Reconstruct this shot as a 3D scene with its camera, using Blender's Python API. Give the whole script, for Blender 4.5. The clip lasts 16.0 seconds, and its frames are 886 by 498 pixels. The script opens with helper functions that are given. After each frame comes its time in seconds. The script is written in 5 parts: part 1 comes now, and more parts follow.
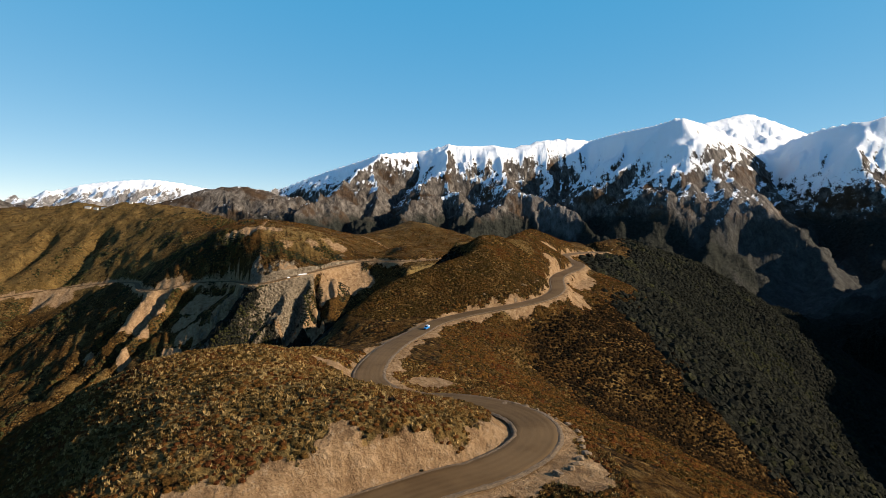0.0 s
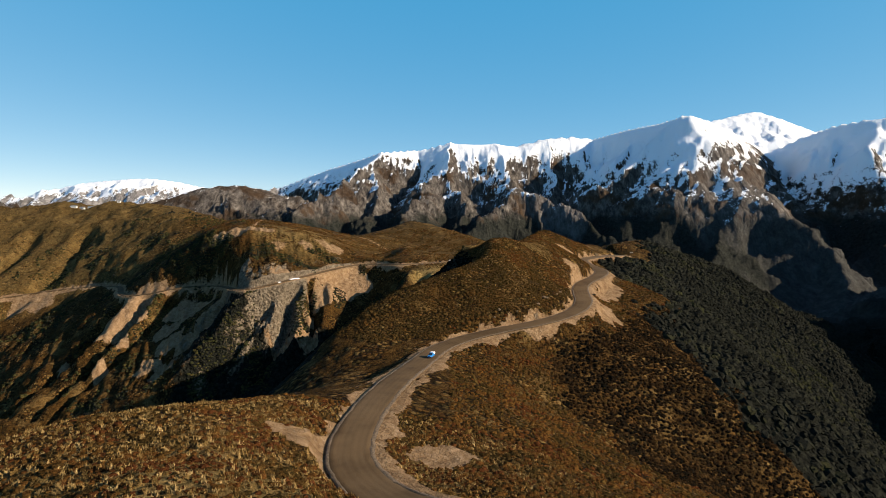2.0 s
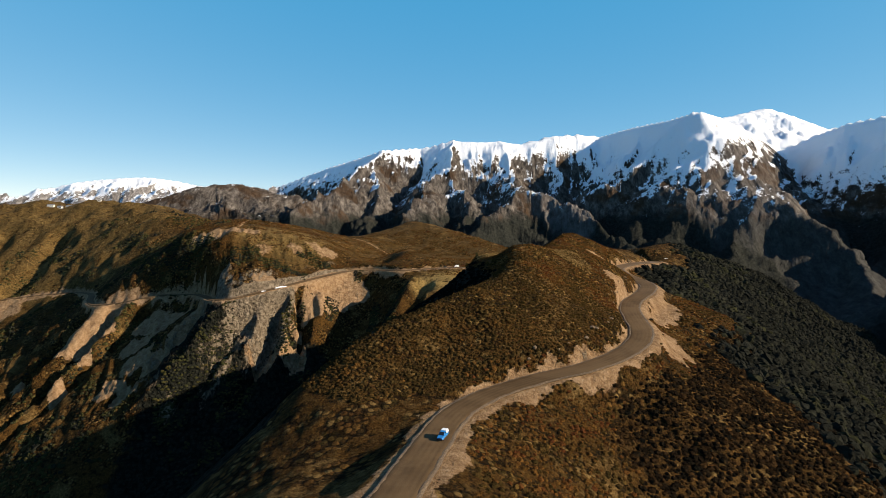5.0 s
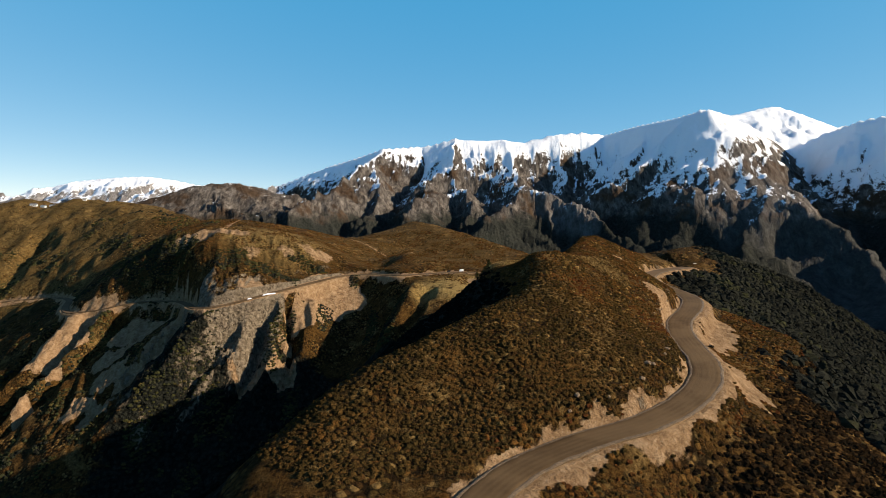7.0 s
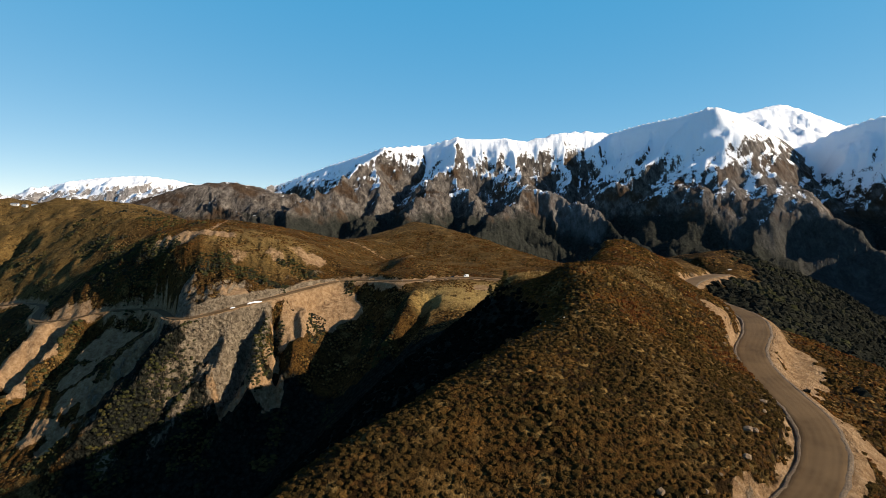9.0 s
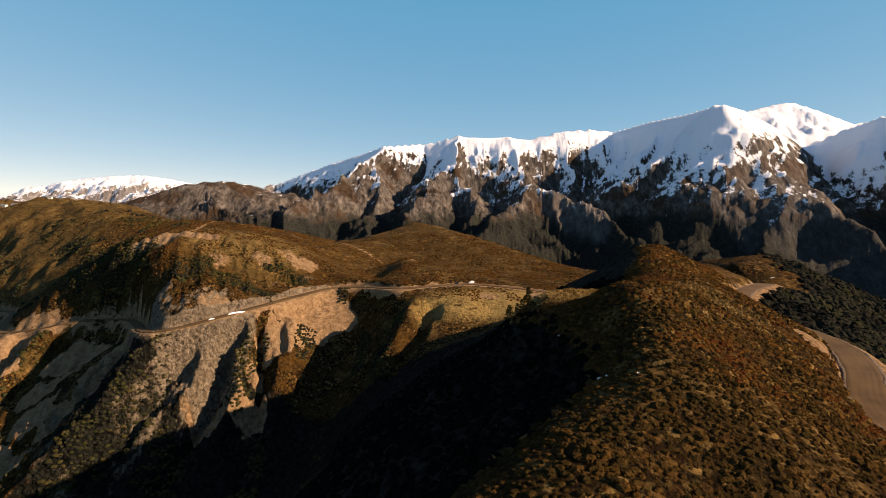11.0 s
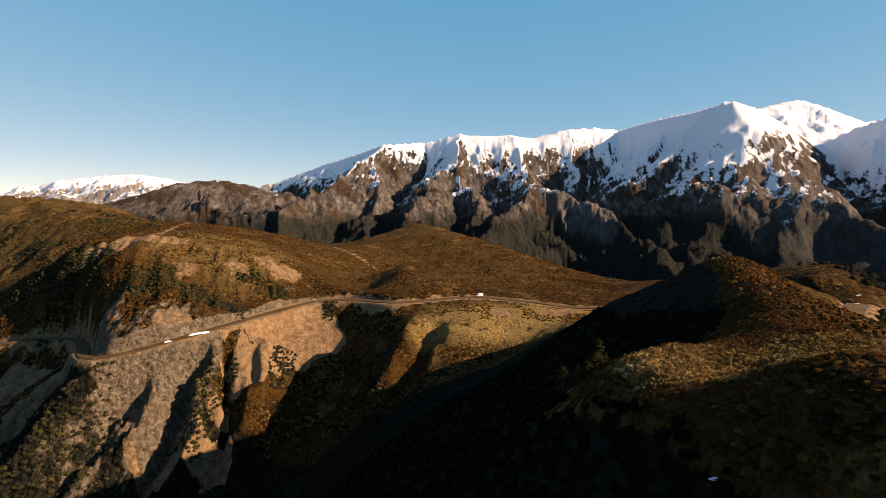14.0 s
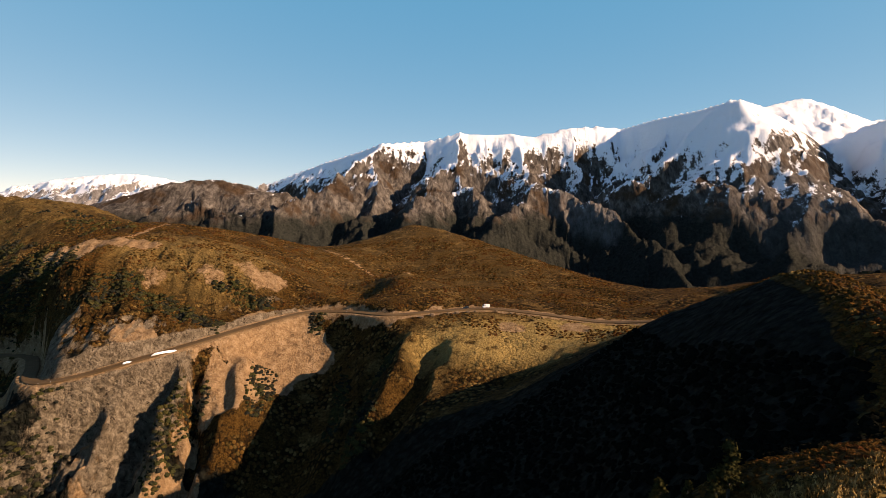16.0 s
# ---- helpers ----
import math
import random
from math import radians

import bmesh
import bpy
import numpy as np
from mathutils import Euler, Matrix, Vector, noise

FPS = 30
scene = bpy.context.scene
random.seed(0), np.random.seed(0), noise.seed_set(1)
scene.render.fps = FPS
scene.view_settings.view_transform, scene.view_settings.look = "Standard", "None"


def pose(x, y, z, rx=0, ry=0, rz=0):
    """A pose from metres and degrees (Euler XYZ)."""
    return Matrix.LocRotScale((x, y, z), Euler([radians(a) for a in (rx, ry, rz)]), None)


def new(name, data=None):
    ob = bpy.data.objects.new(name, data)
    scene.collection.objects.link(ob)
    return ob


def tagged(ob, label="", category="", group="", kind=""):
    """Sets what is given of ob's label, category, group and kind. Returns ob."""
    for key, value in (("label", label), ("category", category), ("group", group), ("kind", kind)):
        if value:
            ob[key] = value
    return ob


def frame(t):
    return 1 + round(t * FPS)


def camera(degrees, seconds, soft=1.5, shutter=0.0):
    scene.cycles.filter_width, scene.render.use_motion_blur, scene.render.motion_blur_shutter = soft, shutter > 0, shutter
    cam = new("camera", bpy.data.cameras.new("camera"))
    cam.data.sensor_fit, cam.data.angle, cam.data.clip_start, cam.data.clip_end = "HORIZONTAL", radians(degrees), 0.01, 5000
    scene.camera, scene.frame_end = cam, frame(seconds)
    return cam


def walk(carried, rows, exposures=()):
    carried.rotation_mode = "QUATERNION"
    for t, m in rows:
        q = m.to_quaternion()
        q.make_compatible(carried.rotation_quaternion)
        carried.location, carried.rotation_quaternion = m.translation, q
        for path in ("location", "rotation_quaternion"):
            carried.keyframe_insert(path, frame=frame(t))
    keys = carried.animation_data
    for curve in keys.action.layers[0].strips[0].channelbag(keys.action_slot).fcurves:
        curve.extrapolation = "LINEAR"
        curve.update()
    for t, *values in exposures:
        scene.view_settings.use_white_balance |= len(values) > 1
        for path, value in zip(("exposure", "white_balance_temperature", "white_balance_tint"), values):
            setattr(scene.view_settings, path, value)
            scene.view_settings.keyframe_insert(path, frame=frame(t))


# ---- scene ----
cam = camera(75.0, 16.0, soft=0.8)
ROWS = [
    (0.0, 0.00, 0.00, 400.00, -0.000, -3.722, -0.000),
    (1.0, -1.63, 30.05, 399.90, 0.050, -3.742, -0.006),
    (2.0, -3.21, 59.85, 399.81, 0.107, -3.761, -0.012),
    (3.0, -4.76, 89.40, 399.74, 0.168, -3.780, -0.017),
    (4.0, -6.27, 118.71, 399.68, 0.234, -3.799, -0.022),
    (5.0, -7.74, 147.76, 399.63, 0.300, -3.816, -0.027),
    (6.0, -9.17, 176.57, 399.60, 0.367, -3.833, -0.032),
    (7.0, -10.56, 205.13, 399.58, 0.431, -3.848, -0.037),
    (8.0, -11.91, 233.43, 399.57, 0.492, -3.862, -0.043),
    (9.0, -13.23, 261.49, 399.58, 0.547, -3.874, -0.049),
    (10.0, -14.50, 289.31, 399.60, 0.595, -3.884, -0.055),
    (11.0, -15.74, 316.87, 399.63, 0.633, -3.891, -0.062),
    (12.0, -16.93, 344.18, 399.68, 0.661, -3.897, -0.069),
    (13.0, -18.09, 371.25, 399.74, 0.676, -3.899, -0.077),
    (14.0, -19.20, 398.06, 399.81, 0.676, -3.899, -0.087),
    (15.0, -20.28, 424.63, 399.90, 0.661, -3.895, -0.097),
    (16.0, -21.32, 450.95, 400.00, 0.627, -3.888, -0.109),
]
walk(cam, [(t, pose(x, y, z, 90 + pitch, roll, yaw)) for t, x, y, z, yaw, pitch, roll in ROWS],
     exposures=[(0, 1.0, 6500, 10), (9.2, 1.0, 6500, 10), (11.4, 1.07, 8300, 26), (16, 1.09, 8300, 26)])

# ---- world, sun ----
SUN_FROM_RIGHT_BACK = 13.0     # degrees behind the camera's right hand
SUN_HEIGHT = 23.5
_az = radians(-SUN_FROM_RIGHT_BACK)
SUN_DIR = Vector((math.cos(_az) * math.cos(radians(SUN_HEIGHT)), math.sin(_az) * math.cos(radians(SUN_HEIGHT)), math.sin(radians(SUN_HEIGHT))))
world = bpy.data.worlds.new("sky")
scene.world = world
world.use_nodes = True
wn = world.node_tree
sky = wn.nodes.new("ShaderNodeTexSky")
sky.sky_type = 'NISHITA'
sky.sun_disc = False
sky.sun_elevation = radians(SUN_HEIGHT)
sky.sun_rotation = math.atan2(SUN_DIR.x, SUN_DIR.y)
sky.altitude = 2200
sky.air_density = 0.6
sky.dust_density = 0.0
sky.ozone_density = 2.5
wn.nodes["Background"].inputs["Strength"].default_value = 0.122
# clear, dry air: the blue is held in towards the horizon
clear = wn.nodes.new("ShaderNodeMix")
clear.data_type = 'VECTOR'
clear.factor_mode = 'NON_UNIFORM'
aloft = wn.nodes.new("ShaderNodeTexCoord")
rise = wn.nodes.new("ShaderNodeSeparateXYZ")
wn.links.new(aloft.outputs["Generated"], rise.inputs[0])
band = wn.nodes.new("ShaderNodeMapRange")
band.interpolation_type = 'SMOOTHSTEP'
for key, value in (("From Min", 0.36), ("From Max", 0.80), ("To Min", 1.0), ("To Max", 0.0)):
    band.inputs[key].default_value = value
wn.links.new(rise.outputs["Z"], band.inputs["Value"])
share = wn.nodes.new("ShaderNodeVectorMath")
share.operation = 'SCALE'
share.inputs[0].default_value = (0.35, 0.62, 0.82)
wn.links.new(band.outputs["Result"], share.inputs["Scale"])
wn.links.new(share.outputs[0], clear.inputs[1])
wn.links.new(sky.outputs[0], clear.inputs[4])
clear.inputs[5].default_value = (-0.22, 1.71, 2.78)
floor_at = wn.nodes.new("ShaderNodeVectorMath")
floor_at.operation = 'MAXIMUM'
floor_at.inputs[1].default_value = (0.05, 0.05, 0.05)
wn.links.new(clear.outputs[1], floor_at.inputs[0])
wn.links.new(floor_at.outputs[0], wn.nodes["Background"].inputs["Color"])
sun = new("sun", bpy.data.lights.new("sun", 'SUN'))
sun.data.energy = 4.7
sun.data.angle = radians(0.55)
sun.data.color = (1.0, 0.85, 0.66)
sun.rotation_euler = (-SUN_DIR).to_track_quat('-Z', 'Y').to_euler()
sun.location = (0, 0, 1500)

# ---- number helpers ----
def hash2(ix, iy, seed):
    h = (ix.astype(np.int64) * 374761393 + iy.astype(np.int64) * 668265263 + seed * 974634541) & 0xFFFFFFFF
    h = ((h ^ (h >> 13)) * 1274126177) & 0xFFFFFFFF
    return ((h ^ (h >> 16)) & 0xFFFF) / 65535.0


def gnoise(x, y, seed=0):
    """Gradient noise, about -0.7 to 0.7."""
    ix, iy = np.floor(x), np.floor(y)
    fx, fy = x - ix, y - iy
    u, v = fx * fx * fx * (fx * (fx * 6 - 15) + 10), fy * fy * fy * (fy * (fy * 6 - 15) + 10)
    out = []
    for dx, dy in ((0, 0), (1, 0), (0, 1), (1, 1)):
        a = hash2(ix + dx, iy + dy, seed) * 2 * math.pi
        out.append(np.cos(a) * (fx - dx) + np.sin(a) * (fy - dy))
    return (out[0] * (1 - u) + out[1] * u) * (1 - v) + (out[2] * (1 - u) + out[3] * u) * v


def fbm(x, y, seed=0, octaves=4, gain=0.5):
    s, a = 0, 1.0
    for o in range(octaves):
        s = s + a * gnoise(x * 2.03 ** o + 17.3 * o, y * 2.03 ** o - 9.1 * o, seed + o)
        a *= gain
    return s


def ridged(x, y, seed=0, octaves=4, gain=0.5):
    """0 in the gullies, towards 1 on the ribs."""
    s, a, n = 0, 1.0, 0.0
    for o in range(octaves):
        s = s + a * (1 - np.abs(gnoise(x * 2.1 ** o + 5.7 * o, y * 2.1 ** o + 3.3 * o, seed + o)) * 1.8)
        n += a
        a *= gain
    return s / n


def smooth(e0, e1, v):
    k = np.clip((v - e0) / (e1 - e0), 0, 1)
    return k * k * (3 - 2 * k)


def spline(knots, step):
    """A Catmull-Rom line through the knots, sampled about every step metres."""
    p = np.array(knots, float)
    q = np.vstack([2 * p[0] - p[1], p, 2 * p[-1] - p[-2]])
    out = []
    for i in range(1, len(q) - 2):
        a, b, c, d = q[i - 1:i + 3]
        n = max(2, int(np.linalg.norm(c - b) / step))
        for t in np.arange(n) / n:
            out.append(0.5 * (2 * b + (c - a) * t + (2 * a - 5 * b + 4 * c - d) * t * t + (3 * b - a - 3 * c + d) * t ** 3))
    out.append(p[-1])
    return np.array(out)


def line_distance(x, y, line):
    """Distance to a polyline, its height and the run along it at the nearest place, and the side (plus: left of its way)."""
    best = np.full(x.shape, 1e18)
    hz, run, side = np.zeros(x.shape), np.zeros(x.shape), np.zeros(x.shape)
    at = 0.0
    for a, b in zip(line[:-1], line[1:]):
        dx, dy = b[0] - a[0], b[1] - a[1]
        l2 = dx * dx + dy * dy + 1e-9
        t = np.clip(((x - a[0]) * dx + (y - a[1]) * dy) / l2, 0, 1)
        ex, ey = x - a[0] - t * dx, y - a[1] - t * dy
        d = ex * ex + ey * ey
        m = d < best
        best = np.where(m, d, best)
        hz = np.where(m, a[2] + t * (b[2] - a[2]), hz)
        run = np.where(m, at + t * math.sqrt(l2), run)
        side = np.where(m, dx * ey - dy * ex, side)
        at += math.sqrt(l2)
    return np.sqrt(best), hz, run, np.sign(side)


# ---- the lie of the land: crests, gullies and benches ----
ROAD = [(-62, 58, 352), (-32, 76, 352.3), (-4, 96, 352.5), (10, 105, 352.4), (18.5, 116, 352.2), (20.5, 128, 352), (15.5, 139, 351.6), (5, 147, 351),
        (-9, 156, 349), (-19, 170, 347), (-24.5, 187, 346), (-24.5, 212, 345), (-21, 246, 342.6), (-13, 290, 338.8), (-5, 322, 337.1),
        (7.5, 341.5, 337.2), (26, 354.5, 338.7), (45, 363.5, 340.3), (63, 379, 341.4), (76, 396, 343), (82.5, 412, 344.8), (85.5, 430, 346.2), (89, 449, 347.6), (97, 470, 349), (113, 496, 350.4), (124, 526, 351.5),
        (121, 562, 353.5), (127, 600, 354.5), (156, 650, 353.5), (195, 700, 351)]
ROAD_FAR = [(195, 700, 351), (178, 758, 340), (130, 806, 332), (83, 832, 326), (46, 850, 327.5), (6, 864, 329), (-30, 858, 328), (-61, 849, 327), (-96, 872, 325),
            (-128, 876, 323.5), (-156, 846, 320), (-182, 812, 315.5), (-206, 788, 311), (-228, 770, 306.5), (-246, 764, 304), (-264, 776, 302), (-288, 812, 300), (-318, 846, 297.5),
            (-363, 852, 295), (-410, 852, 286), (-445, 860, 282), (-480, 905, 280), (-530, 985, 278), (-600, 1030, 272), (-690, 1035, 262), (-800, 1000, 246)]
LINES = {
    "near_hill": [(-3, 106, 359.5), (-20, 101, 362.5), (-44, 140, 361.5), (-58, 186, 357)],
    "near_hill_front": [(-45, 92, 361), (-58, 120, 359), (-82, 150, 354.5), (-110, 180, 345), (-139, 184, 330)],
    "near_hill_side": [(-57, 98, 357.5), (-67, 96, 350), (-80, 94, 340), (-100, 97, 325), (-140, 112, 297), (-200, 150, 262), (-300, 220, 190)],
    "near_hill_back": [(-45, 205, 351), (-48, 235, 343), (-60, 262, 333), (-100, 270, 306), (-180, 290, 236), (-270, 330, 165)],
    "near_right": [(29, 95, 353), (33, 118, 350), (30, 140, 346), (14, 160, 345), (2, 172, 344.5), (-8, 190, 343), (-8, 215, 341.5)],
    "near_right_low": [(46, 149, 338), (86, 170, 318), (140, 190, 290), (230, 220, 240), (360, 250, 170)],
    "right_mid": [(13, 277, 332), (50, 305, 313), (89, 340, 319.5), (105, 318, 300), (121, 303, 284), (170, 292, 256), (240, 310, 222), (330, 350, 180)],
    "right_below": [(20, 322, 331), (40, 338, 328.5), (50, 350, 327), (80, 366, 331)],
    "right_shelf": [(105, 381, 325), (130, 377, 318.5), (138, 351, 309), (135, 328, 298), (190, 352, 280), (260, 372, 240)],
    "right_spur": [(112, 404, 328), (140, 430, 324), (182, 447, 308), (214, 447, 294), (262, 436, 246), (322, 425, 200)],
    "right_brown": [(136, 460, 335), (161, 491, 335.5), (184, 488, 316), (240, 510, 288), (300, 530, 240), (380, 550, 186)],
    "right_forest": [(180, 600, 342), (273, 656, 306), (380, 700, 250), (470, 720, 205), (544, 750, 165)],
    "right_ridge": [(100, 652, 379), (140, 690, 366), (192, 745, 360), (250, 800, 361), (310, 890, 345), (389, 1015, 318), (470, 1060, 275), (560, 1080, 235), (664, 1060, 205)],
    "right_toe": [(330, 250, 160), (400, 430, 118), (470, 560, 95), (620, 740, 90), (690, 860, 95), (780, 1050, 110)],
    "right_valley": [(620, 100, 45), (720, 400, 40), (820, 700, 45), (900, 1000, 55), (700, 1400, 70)],
    "crest": [(-60, 345, 337), (-42, 360, 350), (-24, 373, 358), (-9, 393, 363), (6, 405, 366), (20, 417, 370), (27, 439, 375), (29, 457, 379.5), (32, 476, 379.5), (41, 494, 375), (50, 516, 374.8), (62, 545, 376.5), (75, 574, 378), (93, 620, 381), (100, 650, 381)],
    "shoulder": [(42, 530, 369), (52, 552, 369.5), (63, 578, 371), (76, 612, 374.5), (83, 640, 375), (84, 664, 369)],
    "flank_upper": [(20, 546, 352), (32, 580, 350), (48, 620, 351), (54, 660, 347)],
    "flank_middle": [(-12, 560, 320), (0, 600, 316), (16, 650, 320)],
    "crest_right": [(26, 392, 360), (34, 407, 365), (45, 434, 366.5), (55, 463, 372), (66, 480, 370), (86, 530, 370), (103, 597, 367.5)],
    "left_below": [(-36, 276, 334.5), (-24, 312, 334), (-34, 330, 337)],
    "ridge_foot": [(-37, 344, 341), (-14, 359, 345.5), (5, 361, 346), (17, 368, 351), (40, 381, 351.5), (58, 402, 354), (66, 430, 356), (77, 450, 356), (91, 476, 360), (101, 502, 360), (112, 540, 359), (112, 570, 360)],
    "hollow": [(12, 429, 363.5), (12, 446, 361.5), (9, 461, 361), (0, 474, 355)],
    "knoll": [(24, 494, 371.4), (30, 501, 371.2), (37, 505, 371.8), (44, 511, 372.6)],
    "knoll_rim": [(12.5, 490, 372), (15, 500, 372.9), (21, 509, 372.9), (31, 513, 372.8)],
    "knoll_edge": [(2, 497, 361), (5, 512, 361), (13, 521, 366), (26, 526, 368)],
    "crest_left": [(-42, 388, 337), (-26, 425, 343), (-22, 480, 346), (-16, 525, 342)],
    "left_flank": [(-60, 400, 318), (-80, 450, 297), (-80, 520, 285), (-62, 590, 283), (-25, 660, 298), (20, 720, 320)],
    "gully": [(-35, 735, 296), (-70, 705, 262), (-120, 675, 212), (-180, 625, 170), (-260, 555, 130), (-380, 470, 98), (-600, 390, 70), (-900, 350, 50)],
    "north_knoll": [(62, 700, 350), (90, 740, 346), (110, 775, 337)],
    "straw_field": [(92, 812, 326), (45, 814, 324), (0, 800, 321.5), (-25, 806, 321)],
    "straw_low": [(40, 770, 316), (10, 755, 306)],
    "spur_two": [(-50, 838, 324), (-57, 790, 306), (-66, 765, 290), (-88, 725, 252), (-120, 690, 214)],
    "gully_two": [(-100, 858, 311), (-96, 825, 285), (-103, 790, 262), (-118, 745, 232), (-150, 700, 200)],
    "bowl": [(-152, 836, 302), (-141, 806, 288), (-150, 770, 266), (-168, 725, 226)],
    "cliff": [(-190, 790, 296), (-196, 764, 268), (-199, 738, 243), (-214, 690, 205), (-240, 630, 162)],
    "cliff_rib": [(-216, 772, 295), (-222, 752, 270), (-232, 715, 232), (-262, 650, 175)],
    "spur_one": [(-246, 757, 300), (-257, 740, 281), (-275, 712, 250), (-312, 668, 205), (-360, 600, 145)],
    "spur_one_gully": [(-288, 796, 289), (-316, 778, 270), (-332, 714, 222), (-380, 660, 180), (-430, 620, 130)],
    "bench_top": [(-268, 806, 325), (-234, 800, 325), (-212, 822, 328), (-190, 848, 328), (-168, 872, 331), (-140, 896, 331), (-105, 892, 333), (-70, 872, 331)],
    "plateau_edge": [(-305, 850, 347), (-262, 838, 349), (-226, 862, 351), (-180, 890, 349), (-150, 930, 345)],
    "plateau": [(-345, 905, 366), (-280, 900, 372), (-285, 960, 376), (-330, 1060, 385), (-395, 1082, 380)],
    "plateau_skyline": [(-254, 1100, 374), (-200, 1130, 360), (-158, 1150, 352), (-110, 1220, 366), (-75, 1285, 377), (-20, 1240, 369), (50, 1120, 352), (100, 1005, 337), (118, 925, 326)],
    "hill_front": [(-120, 960, 332), (-73, 1057, 337), (-20, 960, 333), (56, 953, 331), (80, 880, 327)],
    "recess_spur": [(-66, 965, 345), (-60, 920, 343), (-52, 888, 337)],
    "recess": [(-98, 900, 327), (-90, 930, 331)],
    "hill_back": [(-330, 1250, 330), (-230, 1400, 270), (-60, 1500, 260), (120, 1350, 220), (260, 1180, 200), (330, 1130, 230)],
    "far_left_crest": [(-1500, 1700, 400), (-1150, 1500, 402), (-870, 1320, 408), (-770, 1310, 408), (-705, 1313, 416), (-680, 1310, 409), (-600, 1290, 408), (-530, 1230, 400), (-516, 1150, 390), (-440, 1120, 378)],
    "far_left_front": [(-1050, 1180, 330), (-860, 1200, 345), (-760, 1150, 325), (-676, 1050, 266), (-720, 970, 215), (-800, 900, 170)],
    "left_rib": [(-620, 1180, 372), (-590, 1080, 320), (-560, 1010, 284), (-620, 900, 205), (-720, 820, 150)],
    "left_gully": [(-420, 1010, 352), (-480, 950, 296), (-520, 880, 244), (-610, 790, 165), (-750, 690, 110), (-950, 600, 75)],
    "spur_three": [(-345, 860, 322), (-370, 870, 318), (-430, 880, 304), (-440, 838, 268), (-465, 775, 213), (-500, 690, 165), (-600, 560, 100)],
    "behind": [(-160, -40, 290), (-60, -30, 345), (0, -60, 352), (70, -40, 320), (180, -40, 250)],
    "behind_far": [(-400, -200, 150), (-150, -260, 260), (10, -300, 345), (180, -280, 240), (420, -200, 120)],
    "north": [(-1200, 2000, 300), (-700, 1800, 290), (-300, 1700, 200), (100, 1750, 160), (500, 1600, 110)],
    "west": [(-1500, 700, 60), (-1500, 1100, 240), (-1300, 200, 45), (-700, 0, 60)],
}
centres = [spline(k, 24.0) for k in LINES.values()] + [spline(ROAD, 10.0), spline(ROAD_FAR, 16.0)]
centres = np.vstack(centres)
keep = []
for i, c in enumerate(centres):           # no two centres closer than 5 m
    if all((c[0] - centres[j][0]) ** 2 + (c[1] - centres[j][1]) ** 2 > 25 for j in keep):
        keep.append(i)
centres = centres[keep]
SOFT2 = 36.0


def kernel(ax, ay, bx, by):
    return np.sqrt((ax - bx) ** 2 + (ay - by) ** 2 + SOFT2)


_n = len(centres)
_k = -kernel(centres[:, 0][:, None], centres[:, 1][:, None], centres[:, 0][None], centres[:, 1][None])
_k[np.arange(_n), np.arange(_n)] += 1.5
_p = np.column_stack([np.ones(_n), centres[:, 0] / 1000, centres[:, 1] / 1000])
_a = np.block([[_k, _p], [_p.T, np.zeros((3, 3))]])
WEIGHTS = np.linalg.solve(_a, np.concatenate([centres[:, 2], np.zeros(3)]))


def near_land(x, y):
    out = np.empty(x.shape)
    for s in range(0, len(x), 20000):
        xs, ys = x[s:s + 20000], y[s:s + 20000]
        k32 = kernel(xs[:, None].astype(np.float32), ys[:, None].astype(np.float32), centres[:, 0][None].astype(np.float32), centres[:, 1][None].astype(np.float32))
        out[s:s + 20000] = -(k32.astype(np.float64) @ WEIGHTS[:_n]) + WEIGHTS[_n] + (WEIGHTS[_n + 1] * xs + WEIGHTS[_n + 2] * ys) / 1000
    return out


